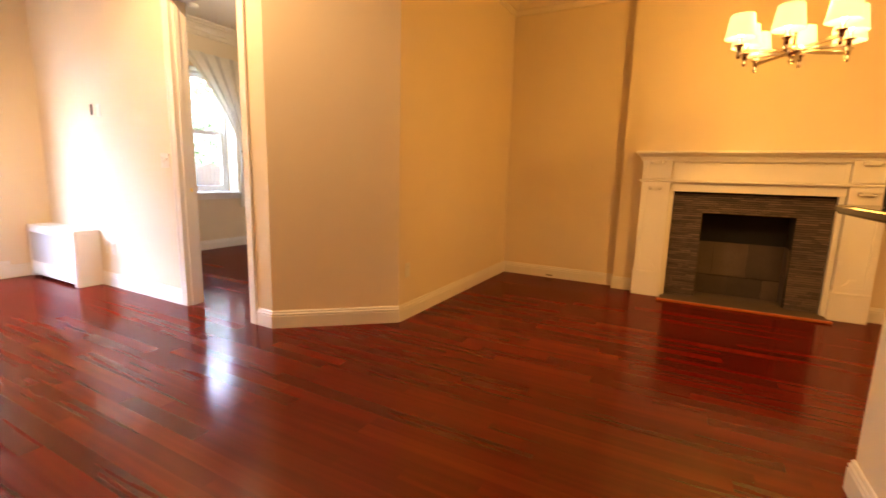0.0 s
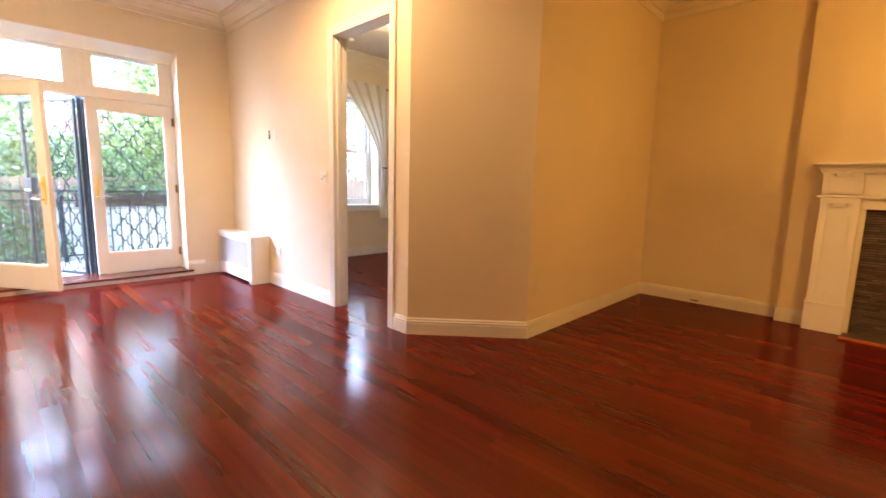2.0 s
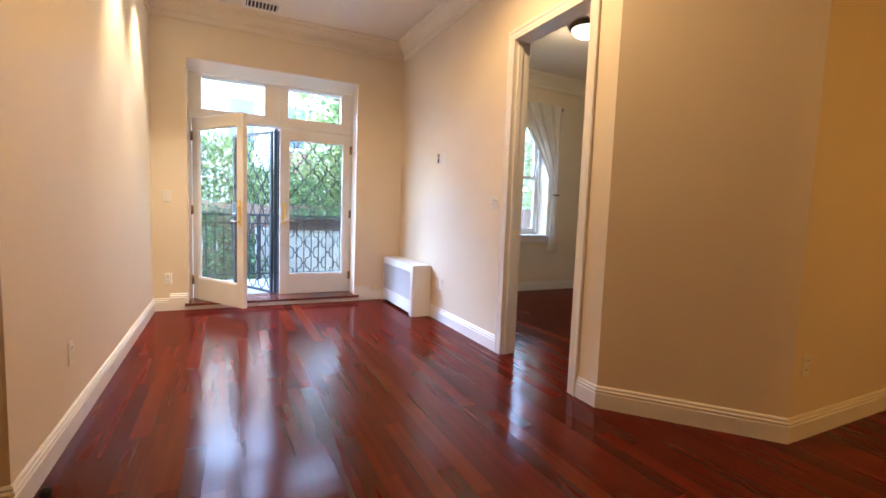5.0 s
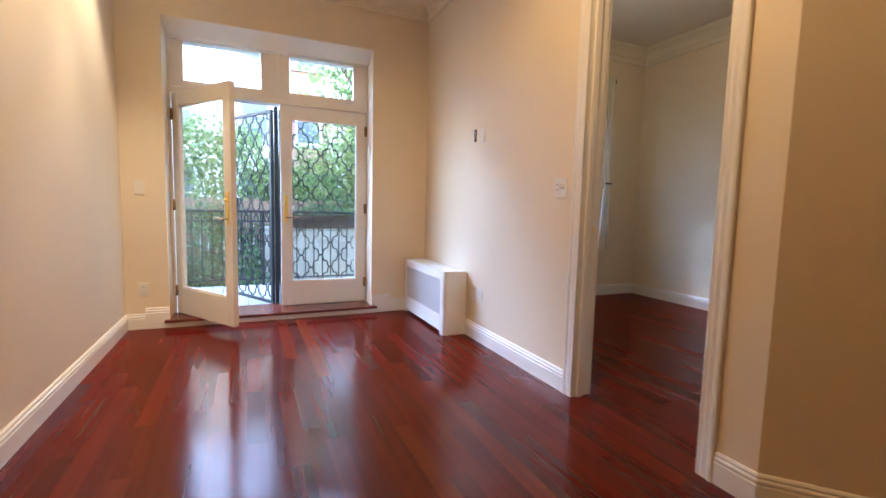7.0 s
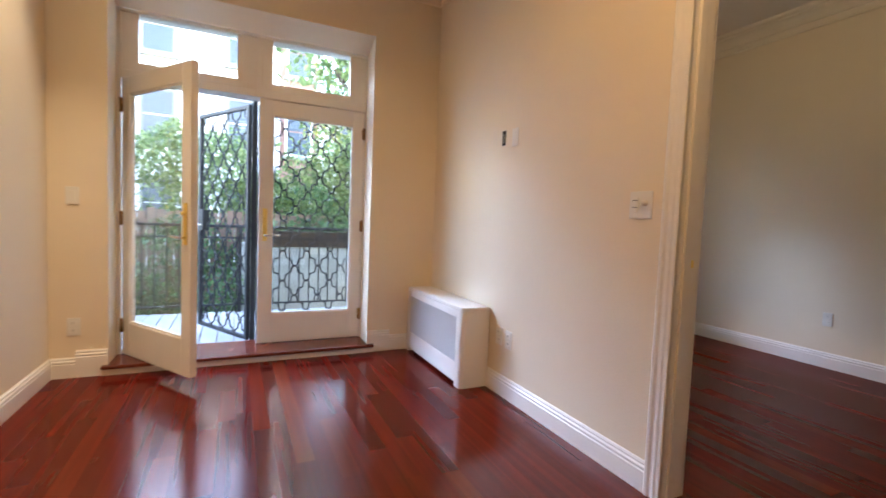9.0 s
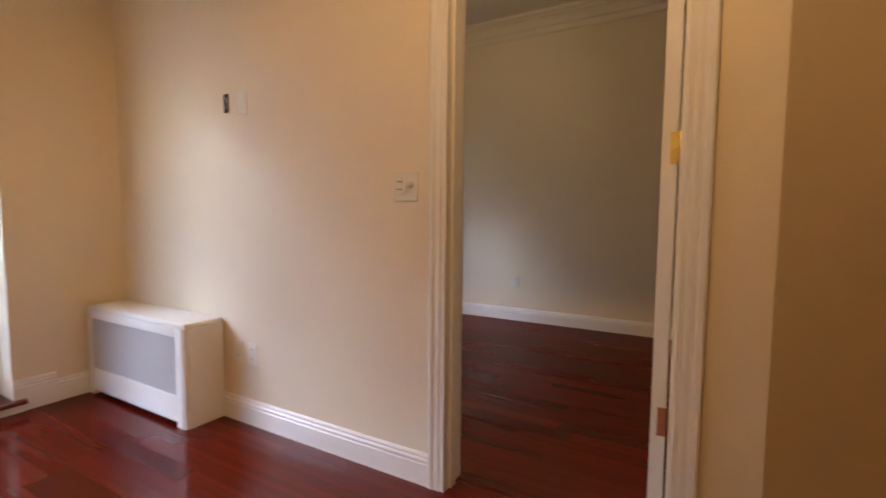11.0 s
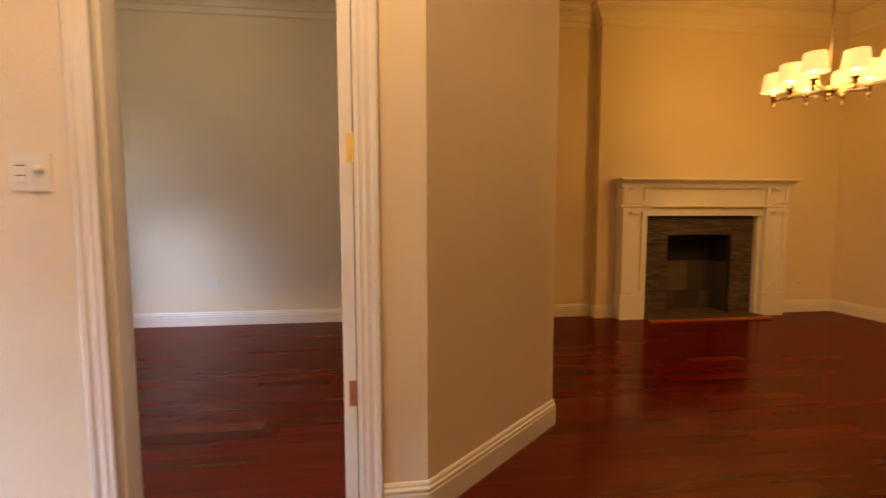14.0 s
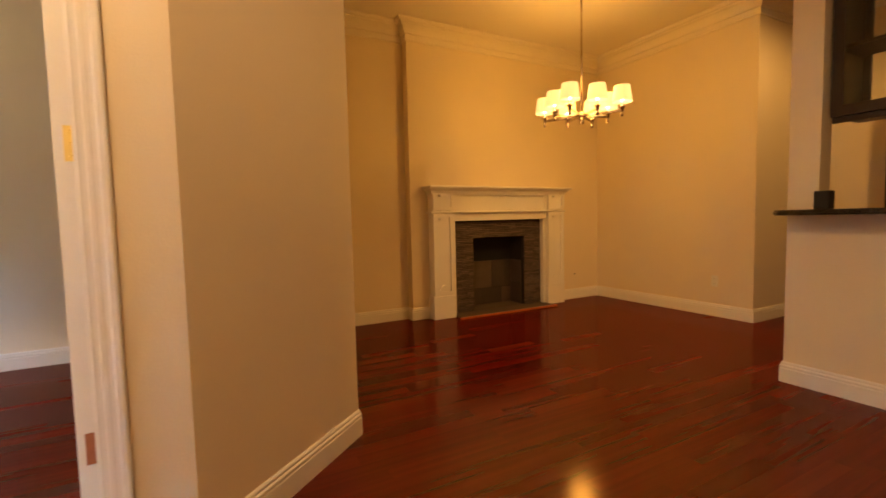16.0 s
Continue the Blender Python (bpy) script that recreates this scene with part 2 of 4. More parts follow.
bm = bmesh.new()
WIN_Y0, WIN_Y1, WIN_Z0, WIN_Z1 = 4.02, 5.02, 0.81, 2.52
box(bm, X_BW - 0.36, X_BW, 2.80, WIN_Y0, -0.05, H)
box(bm, X_BW - 0.36, X_BW, WIN_Y1, Y_BN + 0.15, -0.05, H)
box(bm, X_BW - 0.36, X_BW, WIN_Y0, WIN_Y1, -0.05, WIN_Z0)
box(bm, X_BW - 0.36, X_BW, WIN_Y0, WIN_Y1, WIN_Z1, H)
struct("wall_bedroom_west", bm, CREAM, "cream painted bedroom wall with a sash window", "wall")

bm = bmesh.new()
box(bm, X_W, DOOR_L - 0.02, Y_N, 2.80, -0.05, H)
box(bm, DOOR_L - 0.02, DOOR_R + 0.02, Y_N, 2.80, DOOR_H + 0.02, H)
prism(bm, [(DOOR_R + 0.02, Y_N), (-2.810, Y_N), (-2.110, 3.30), (-2.110, Y_BN), (-2.225, Y_BN), (-2.225, 3.36), (-2.86, 2.80), (DOOR_R + 0.02, 2.80)], -0.05, H)
struct("wall_north", bm, CREAM, "cream painted partition with a doorway and a splayed corner", "wall")

bm = bmesh.new()
prism(bm, [(X_W - 0.0, -0.15), (-2.870, -0.15), (-2.870, Y_S), (X_W, Y_S)], -0.05, H)
box(bm, X_W - 0.36, -2.870, -1.65, -0.1505, -0.05, H)
struct("wall_south", bm, CREAM, "cream painted passage wall that ends in a corner", "wall")

bm = bmesh.new()
box(bm, X_BW - 0.36, -2.110, Y_BN, Y_BN + 0.15, -0.05, H)
struct("wall_bedroom_north", bm, CREAM, "plain cream painted bedroom wall", "wall")

FB_X0, FB_X1, FB_Z = -0.047, 0.682, 0.866
bm = bmesh.new()
box(bm, -2.110, -0.812, Y_ALC, Y_ALC + 0.22, -0.05, H)
box(bm, -0.812, FB_X0 - 0.03, Y_BR, Y_ALC + 0.40, -0.05, H)
box(bm, FB_X1 + 0.03, 1.95, Y_BR, Y_ALC + 0.40, -0.05, H)
box(bm, FB_X0 - 0.03, FB_X1 + 0.03, Y_BR, Y_ALC + 0.40, FB_Z + 0.03, H)
struct("wall_chimney", bm, CREAM, "cream painted chimney breast beside a shallow alcove", "wall")

bm = bmesh.new()
box(bm, 1.95, 2.10, 3.526, Y_BR + 0.1, -0.05, H)
box(bm, 2.1005, 3.4, 3.526, Y_BR + 0.4, -0.05, H)
struct("wall_east", bm, CREAM, "cream painted living room wall that turns a corner", "wall")

bm = bmesh.new()
box(bm, 3.4, 3.55, -1.5, 3.66, -0.05, H)
box(bm, -2.869, 3.55, -1.65, -1.5, -0.05, H)
struct("wall_kitchen", bm, CREAM, "plain cream painted kitchen walls", "wall")

KX, KY = 0.462, 2.59
bm = bmesh.new()
box(bm, KX, KX + 0.13, 0.9, 2.43, -0.05, 1.06)
box(bm, KX, KX + 0.13, 2.43, KY, -0.05, H)
box(bm, KX, KX + 0.13, -1.5, 0.9, -0.05, H)
struct("wall_half", bm, CREAM, "cream painted half wall with an end post under a bar top", "wall")

struct("ceiling", box(bmesh.new(), -6.9, 3.6, -1.7, 6.1, H, H + 0.12), CEIL, "flat white painted ceiling", "ceiling")
floor = struct("floor", box(bmesh.new(), -6.8, 3.5, -1.6, 5.85, -0.08, -0.018), SUBFLOOR, "polished red-brown hardwood strip floor", "floor")

# mouldings
BASE = [(0, 0), (0.016, 0), (0.016, 0.088), (0.011, 0.093), (0.015, 0.099), (0.015, 0.107), (0.008, 0.114), (0.010, 0.122), (0.005, 0.131), (0, 0.132)]
TALL = [(d + (0.003 if d else 0), z if z < 0.05 else z + 0.045) for d, z in BASE]
CROWN = [(0, 0), (0.012, 0), (0.017, 0.012), (0.014, 0.020), (0.014, 0.062), (0.028, 0.068), (0.032, 0.080), (0.047, 0.106), (0.072, 0.130), (0.098, 0.142), (0.102, 0.154), (0.118, 0.158), (0.132, 0.170), (0.134, 0.187), (0, 0.187)]
for plan in ([(X_W, 0.16), (X_W, Y_S), (-2.870, Y_S), (-2.870, -1.5)],
             [(3.25, 3.526), (1.95, 3.526), (1.95, Y_BR), (1.245, Y_BR)],
             [(-0.62, Y_BR), (-0.812, Y_BR), (-0.812, Y_ALC), (-2.110, Y_ALC), (-2.110, 3.30), (-2.810, Y_N), (-2.968, Y_N)],
             [(-3.912, Y_N), (X_W, Y_N), (X_W, 2.30)],
             [(KX, -1.5), (KX, KY), (KX + 0.13, KY)],
             [(-2.95, 2.80), (-2.86, 2.80), (-2.225, 3.36), (-2.225, Y_BN), (X_BW, Y_BN), (X_BW, 2.80), (-3.9, 2.80)]):
    struct("baseboard", sweep(bmesh.new(), plan, BASE), WHITE, "white painted moulded baseboard", "baseboard")
for plan in ([(X_W, OP_Y0), (X_W, 0.16)], [(X_W, 2.30), (X_W, OP_Y1)]):
    struct("baseboard", sweep(bmesh.new(), plan, TALL), WHITE, "raised white baseboard end beside the door sill", "baseboard")
ZC = H - 0.187
for plan in ([(3.3, 3.526), (1.95, 3.526), (1.95, Y_BR), (-0.812, Y_BR), (-0.812, Y_ALC), (-2.110, Y_ALC), (-2.110, 3.30), (-2.810, Y_N), (X_W, Y_N), (X_W, Y_S), (-2.870, Y_S), (-2.870, -1.5)],
             [(-2.86, 2.80), (-2.225, 3.36), (-2.225, Y_BN), (X_BW, Y_BN), (X_BW, 2.80), (-2.86, 2.80)]):
    struct("trim", sweep(bmesh.new(), plan, CROWN, ZC), CROWN_PAINT, "white painted stepped crown moulding", "trim")

# ---- garden doors ----
XD = -6.47                  # inner face of the door leaves
DZ0, DZ1 = 0.075, 2.022


def frame_of(bm, y0, y1, z0, z1, x0, x1, left, right, bottom, top):
    """Stiles and rails round an opening, in the plane x."""
    box(bm, x0, x1, y0, y0 + left, z0, z1)
    box(bm, x0, x1, y1 - right, y1, z0, z1)
    box(bm, x0, x1, y0 + left, y1 - right, z0, z0 + bottom)
    box(bm, x0, x1, y0 + left, y1 - right, z1 - top, z1)
    return bm


def clear(ob):
    ob.visible_shadow = False
    return ob


frame_door = thing("door_frame", "white painted wooden frame with two transom windows over garden doors", "door frame", kind="structure")
part("jamb", box(bmesh.new(), XD - 0.13, XD + 0.006, OP_Y0, 0.362, 0.05, OP_Z), WHITE, frame_door)
part("jamb", box(bmesh.new(), XD - 0.13, XD + 0.006, 2.098, OP_Y1, 0.05, OP_Z), WHITE, frame_door)
part("head", bbox(XD - 0.13, XD + 0.01, 0.362, 2.098, 2.48, 2.5015, 0.002), WHITE, frame_door)
part("transom_bar", bbox(XD - 0.13, XD + 0.016, 0.362, 2.098, DZ1 + 0.004, 2.085, 0.004), WHITE, frame_door)
part("mullion", bbox(XD - 0.13, XD + 0.008, 1.235, 1.275, 2.085, 2.4805, 0.003), WHITE, frame_door)
for y0, y1 in ((0.362, 1.235), (1.275, 2.098)):
    sash = part("transom_sash", frame_of(bmesh.new(), y0, y1, 2.085, 2.481, XD - 0.06, XD - 0.008, 0.10 if y0 < 1 else 0.075, 0.14 if y0 < 1 else 0.135, 0.06, 0.004), WHITE, frame_door)
    clear(part("pane", box(bmesh.new(), XD - 0.036, XD - 0.030, y0 + 0.07, y1 - 0.12, 2.14, 2.478), GLASS, sash))

sill = thing("door_sill", "dark red varnished wooden door sill over a white riser", "door sill", kind="structure")
part("tread", bbox(XD - 0.14, -6.185, OP_Y0 - 0.035, OP_Y1 + 0.05, 0.045, 0.07, 0.006), SILLWOOD, sill)
part("riser", box(bmesh.new(), -6.235, -6.212, OP_Y0 - 0.03, OP_Y1 + 0.045, 0.0, 0.0449), WHITE, sill)
struct("wall_sill_base", box(bmesh.new(), X_W - 0.36, X_W + 0.004, OP_Y0, OP_Y1, -0.05, 0.045), WHITE, "white base under the door sill", "wall")


def handle(parent, y, side):
    """A brass lever on a long back plate, on the room side of a leaf; side says which way the lever points."""
    plate = part("handle_plate", bbox(0.001, 0.011, y - 0.017, y + 0.017, 0.905, 1.165, 0.004), BRASS, parent, "brass handle plate")
    bm = tube(bmesh.new(), [(0.008, y, 0.95), (0.05, y, 0.95), (0.056, y + side * 0.02, 0.952), (0.056, y + side * 0.06, 0.958), (0.052, y + side * 0.11, 0.955)], 0.008)
    part("lever", bm, CHROME, plate, "nickel door lever", True)
    part("thumb_turn", tube(bmesh.new(), [(0.008, y, 1.10), (0.03, y, 1.10)], 0.012), BRASS, plate, smooth=True)


def french_leaf(name, label, width, hinge_y, turn, mirror):
    """A glazed door leaf, hinged at the origin; it runs along +y (or -y) from there, its room face at x = 0."""
    leaf = thing(name, label, "door", (XD, hinge_y, 0), turn, group="pair of garden doors")
    s = -1 if mirror else 1
    a, b = sorted((0.0, s * width))
    hin, lock = (0.095, 0.10)
    l, r = (lock, hin) if mirror else (hin, lock)
    bm = frame_of(bmesh.new(), a + 0.002, b - 0.002, DZ0, DZ1, -0.045, 0.0, l, r, 0.235, 0.118)
    bmesh.ops.bevel(bm, geom=[e for e in bm.edges if e.is_manifold], offset=0.002, segments=1, affect="EDGES")
    part("door_leaf", bm, WHITE, leaf)
    bead = frame_of(bmesh.new(), a + l - 0.001, b - r + 0.001, DZ0 + 0.234, DZ1 - 0.117, -0.036, -0.008, 0.012, 0.012, 0.012, 0.012)
    part("glazing_bead", bead, WHITE, leaf)
    clear(part("pane", box(bmesh.new(), -0.025, -0.019, a + l, b - r, DZ0 + 0.235, DZ1 - 0.118), GLASS, leaf))
    handle(leaf, s * (width - 0.05), -s)
    for z in (0.28, 1.05, 1.84):
        bm = tube(bmesh.new(), [(0.008, s * 0.003, z - 0.05), (0.008, s * 0.003, z + 0.05)], 0.009)
        box(bm, -0.001, 0.003, min(s * 0.002, s * 0.02), max(s * 0.002, s * 0.02), z - 0.045, z + 0.045)
        part("hinge", bm, AGED, leaf, "aged brass butt hinge", True)
    return leaf


french_leaf("door_2", "closed white glazed garden door with brass handle", 0.838, 2.096, 0, True)
french_leaf("door_1", "white glazed garden door standing open into the room", 0.86, 0.366, -56, False)

# wrought-iron security gate outside
XG = -6.70


def gate(name, label, y0, y1, z0, z1):
    """A wrought-iron gate leaf in the plane x = 0: square frame and ogee lattice bars."""
    g = thing(name, label, "security gate", group="security gate leaves")
    part("frame", frame_of(bmesh.new(), y0, y1, z0, z1, -0.016, 0.016, 0.032, 0.032, 0.028, 0.028), IRON, g)
    w, h, amp = 0.20, 0.26, 0.010
    yc, zc = (y0 + y1) / 2, z0
    n = int((y1 - y0) / w) + int((z1 - z0) / h) + 4
    for s in (1, -1):
        for k in range(-n, n):
            run, runs = [], []
            for i in range(0, 28 * int((z1 - z0) / h * 2 + 2)):
                u = i / 14.0
                o = amp * math.sin(4 * math.pi * u)
                y = yc + s * (k * w + u * w / 2) + s * o * 0.79
                z = zc + u * h / 2 - o * 0.61
                if y0 + 0.01 < y < y1 - 0.01 and z0 + 0.005 < z < z1 - 0.005:
                    run.append((0.004 * s, y, z))
                elif run:
                    runs.append(run)
                    run = []
            if run:
                runs.append(run)
            for r in runs:
                if len(r) > 3:
                    part("lattice_bar", tube(bmesh.new(), r, 0.0072, 5), IRON, g, smooth=True)
    return g


closed = gate("security_gate", "closed black wrought-iron lattice gate outside the glazed door", 1.26, 2.08, 0.03, 2.02)
closed.matrix_world = pose(XG, 0, 0)
part("hinge_post", box(bmesh.new(), -0.02, 0.02, 1.215, 1.255, 0.0, 2.04), IRON, closed)
opened = gate("security_gate", "black wrought-iron lattice gate swung open over the deck", -0.86, -0.02, 0.04, 2.02)
opened.matrix_world = pose(XG - 0.02, 1.21, 0, 0, 0, -61)
lock = part("lock_box", bbox(-0.03, 0.035, -0.86, -0.74, 0.95, 1.14, 0.006), IRON, opened, "black iron lock box")
part("lock_lever", tube(bmesh.new(), [(0.03, -0.80, 1.0), (0.07, -0.80, 1.0), (0.07, -0.70, 1.0)], 0.009), CHROME, lock, smooth=True)
surround = thing("gate_surround", "black iron frame round the security gates", "gate frame", (XG, 0, 0), kind="structure")
part("upright", box(bmesh.new(), -0.02, 0.02, 0.345, 0.375, 0.0, 2.05), IRON, surround)
part("upright", box(bmesh.new(), -0.02, 0.02, 2.085, 2.10, 0.0, 2.05), IRON, surround)
part("lintel", box(bmesh.new(), -0.02, 0.02, 0.345, 2.10, 2.05, 2.08), IRON, surround)

# ---- bedroom doorway ----
casing = thing("door_casing", "white painted fluted casing round the bedroom doorway", "door casing", kind="structure")
FLUTE = [(0, 0), (0, 0.013), (0.005, 0.0155), (0.012, 0.0145), (0.020, 0.0145), (0.026, 0.0165), (0.034, 0.0165), (0.040, 0.0155), (0.048, 0.016), (0.056, 0.020), (0.068, 0.021), (0.074, 0.018), (0.074, 0)]


def upright(bm, x, s, z1, y, out):
    """A fluted upright from x away from the opening (s), standing out of the wall face y."""
    lo = [bm.verts.new((x + s * d, y + out * t, 0)) for d, t in FLUTE]
    hi = [bm.verts.new((x + s * d, y + out * t, z1 + d)) for d, t in FLUTE]
    n = len(FLUTE)
    for i in range(n):
        bm.faces.new((lo[i], lo[(i + 1) % n], hi[(i + 1) % n], hi[i]))
    bm.faces.new(lo)
    bm.faces.new(hi)
    bmesh.ops.recalc_face_normals(bm, faces=bm.faces[:])
    return bm


def header(bm, x0, x1, z, y, out):
    a = [bm.verts.new((x0 - d, y + out * t, z + d)) for d, t in FLUTE]
    b = [bm.verts.new((x1 + d, y + out * t, z + d)) for d, t in FLUTE]
    n = len(FLUTE)
    for i in range(n):
        bm.faces.new((a[i], a[(i + 1) % n], b[(i + 1) % n], b[i]))
    bm.faces.new(a)
    bm.faces.new(b)
    bmesh.ops.recalc_face_normals(bm, faces=bm.faces[:])
    return bm


for y, out in ((Y_N, -1), (2.80, 1)):
    part("casing_left", upright(bmesh.new(), DOOR_L, -1, DOOR_H, y, out), WHITE, casing)
    part("casing_right", upright(bmesh.new(), DOOR_R, 1, DOOR_H, y, out), WHITE, casing)
    part("casing_head", header(bmesh.new(), DOOR_L, DOOR_R, DOOR_H, y, out), WHITE, casing)
part("jamb", box(bmesh.new(), DOOR_L - 0.02, DOOR_L, Y_N - 0.004, 2.804, 0, DOOR_H + 0.02), WHITE, casing)
part("jamb", box(bmesh.new(), DOOR_R, DOOR_R + 0.02, Y_N - 0.004, 2.804, 0, DOOR_H + 0.02), WHITE, casing)
part("jamb_head", box(bmesh.new(), DOOR_L, DOOR_R, Y_N - 0.003, 2.803, DOOR_H, DOOR_H + 0.0195), WHITE, casing)
part("door_stop", bbox(DOOR_L, DOOR_L + 0.012, 2.705, 2.745, 0, DOOR_H, 0.002), WHITE, casing)
part("door_stop", bbox(DOOR_R - 0.012, DOOR_R, 2.705, 2.745, 0, DOOR_H, 0.002), WHITE, casing)
part("strike_plate", box(bmesh.new(), DOOR_L, DOOR_L + 0.0025, 2.758, 2.774, 0.965, 0.995), BRASS, casing, "small brass strike plate")

RAW = mat("raw_wood_mortise", (0.36, 0.13, 0.055), 0.6, vary=0.15, scale=30)
leaf = thing("door_3", "white painted bedroom door standing wide open", "door", (DOOR_R - 0.020, 2.765, 0), 2)
part("door_leaf", bbox(-0.046, 0.000, 0.0, 0.75, 0.016, 2.425, 0.002), WHITE, leaf)
hin = part("hinge", box(bmesh.new(), -0.022, 0.002, -0.0025, 0.001, 1.27, 1.37), BRASS, leaf, "bright brass hinge leaf")
part("hinge_knuckle", tube(bmesh.new(), [(0.006, -0.004, 1.268), (0.006, -0.004, 1.372)], 0.0055), BRASS, hin, smooth=True)
for z in (1.285, 1.32, 1.355):
    part("screw", tube(bmesh.new(), [(-0.008, -0.002, z), (-0.008, -0.0040, z)], 0.0035), BRASS, hin, smooth=True)
part("empty_hinge_mortise", bbox(-0.026, 0.0005, -0.002, 0.004, 0.385, 0.48, 0.0015), RAW, leaf, "bare reddish wood hinge mortise")

# ---- bedroom window ----
win = thing("window_1", "white double-hung sash window above a deep sill", "window", kind="structure")
XS = X_BW - 0.24
part("window_frame", frame_of(bmesh.new(), WIN_Y0, WIN_Y1, WIN_Z0 + 0.02, WIN_Z1, XS - 0.09, XS + 0.02, 0.035, 0.035, 0.03, 0.035), WHITE, win)
for z0, z1, dx in ((0.86, 1.70, 0.0), (1.66, 2.485, -0.04)):
    sash = part("sash", frame_of(bmesh.new(), WIN_Y0 + 0.035, WIN_Y1 - 0.035, z0, z1, XS - 0.035 + dx, XS + dx, 0.045, 0.045, 0.055, 0.04), WHITE, win)
    clear(part("pane", box(bmesh.new(), XS - 0.02 + dx, XS - 0.014 + dx, WIN_Y0 + 0.075, WIN_Y1 - 0.075, z0 + 0.05, z1 - 0.035), GLASS, sash))
part("window_sill", bbox(X_BW - 0.22, X_BW + 0.045, WIN_Y0 - 0.05, WIN_Y1 + 0.05, WIN_Z0 - 0.012, WIN_Z0 + 0.018, 0.006), WHITE, win)
part("apron", bbox(X_BW - 0.01, X_BW + 0.016, WIN_Y0 - 0.02, WIN_Y1 + 0.02, WIN_Z0 - 0.085, WIN_Z0 - 0.012, 0.004), WHITE, win)

# ---- bedroom: curtain on its rod ----
SHEER = mat("white_curtain_cloth", (0.80, 0.77, 0.68), 0.85, vary=0.05, scale=12, fine=220, bump=0.03)
SHEER.node_tree.nodes["Principled BSDF"].inputs["Transmission Weight"].default_value = 0.25
SHEER.node_tree.nodes["Principled BSDF"].inputs["Roughness"].default_value = 0.9
XC = X_BW + 0.09
rod = thing("curtain_rod", "black iron curtain rod over the window", "curtain rod")
part("rod", tube(bmesh.new(), [(X_BW + 0.045, 3.85, 2.68), (X_BW + 0.045, 5.13, 2.68)], 0.011, 12), IRON, rod, smooth=True)
part("finial", lathe(bmesh.new(), [(0.0, -0.03), (0.018, -0.024), (0.028, 0.0), (0.024, 0.018), (0.0, 0.03)], (X_BW + 0.045, 5.15, 2.68), 14), IRON, rod, smooth=True)
part("bracket", bbox(X_BW, X_BW + 0.045, 5.085, 5.105, 2.66, 2.70, 0.004), IRON, rod)
curtain = thing("curtain", "white cloth curtain drawn aside by a black tieback", "curtain")
bm = bmesh.new()
COLS, ROWS_C = 48, 44
grid = []
for j in range(ROWS_C + 1):
    z = 2.715 - (2.715 - 0.60) * j / ROWS_C
    if z > 1.43:
        k = (z - 1.43) / (2.715 - 1.43)
        ya, yb = 5.035 - 0.86 * k ** 1.55, 5.11
        depth = 0.007 + 0.009 * k
    else:
        k = (1.43 - z) / 0.83
        ya, yb = 5.035 - 0.05 * k, 5.11 + 0.02 * k
        depth = 0.010 + 0.006 * k
    row = []
    for i in range(COLS + 1):
        u = i / COLS
        zz = z - (0.10 * (1 - u) ** 2 * max(0.0, 1 - k) if z > 1.43 else 0.0)
        row.append(bm.verts.new((XC + depth * math.sin(u * 27 + 0.6 * math.sin(j * 0.2)) + 0.01 * math.sin(u * 9 + j * 0.1), ya + (yb - ya) * u, zz)))
    grid.append(row)
for a, b in zip(grid, grid[1:]):
    for i in range(COLS):
        bm.faces.new((a[i], a[i + 1], b[i + 1], b[i]))
part("drape", bm, SHEER, curtain, smooth=True)
bm = tube(bmesh.new(), [(XC + 0.03, 5.02, 1.43), (XC + 0.045, 5.07, 1.425), (XC + 0.02, 5.13, 1.43), (X_BW, 5.15, 1.432)], 0.009)
part("tieback", bm, IRON, curtain, "black metal tieback arm", True)

# ---- bedroom ceiling ----
BRONZE = mat("dark_bronze", (0.06, 0.035, 0.02), 0.35, 0.8)
dome = thing("ceiling_lamp", "white glass dome ceiling lamp with a bronze rim", "ceiling lamp", (-4.62, 4.08, H))
part("base_ring", lathe(bmesh.new(), [(0.0, -0.001), (0.15, -0.001), (0.17, -0.02), (0.172, -0.05), (0.15, -0.055)], n=28), BRONZE, dome, "dark bronze rim", True)
lamp("dome_light", "POINT", 0.55, (1.0, 0.78, 0.46), pose(-4.62, 4.08, H - 0.21), 0.08)
part("glass_dome", lathe(bmesh.new(), [(0.152, -0.05), (0.145, -0.08), (0.115, -0.115), (0.07, -0.138), (0.02, -0.147), (0.0, -0.148)], n=28), glow("lit_opal_glass", (1.0, 0.93, 0.80), 0.06), dome, "lit opal glass dome", True)
smoke = thing("smoke_detector", "small white round smoke detector on the ceiling", "smoke detector", (-5.72, 4.12, H))
part("body", lathe(bmesh.new(), [(0.0, -0.035), (0.04, -0.034), (0.058, -0.026), (0.062, -0.008), (0.062, 0.0)], n=20), PLATE, smoke, smooth=True)

# ---- fireplace ----
MX0, MX1, MY = -0.616, 1.239, 5.366      # mantel sides and plinth fronts
mantel = thing("mantelpiece", "white painted classical wooden mantelpiece against the chimney breast", "mantelpiece")
PW = 0.268


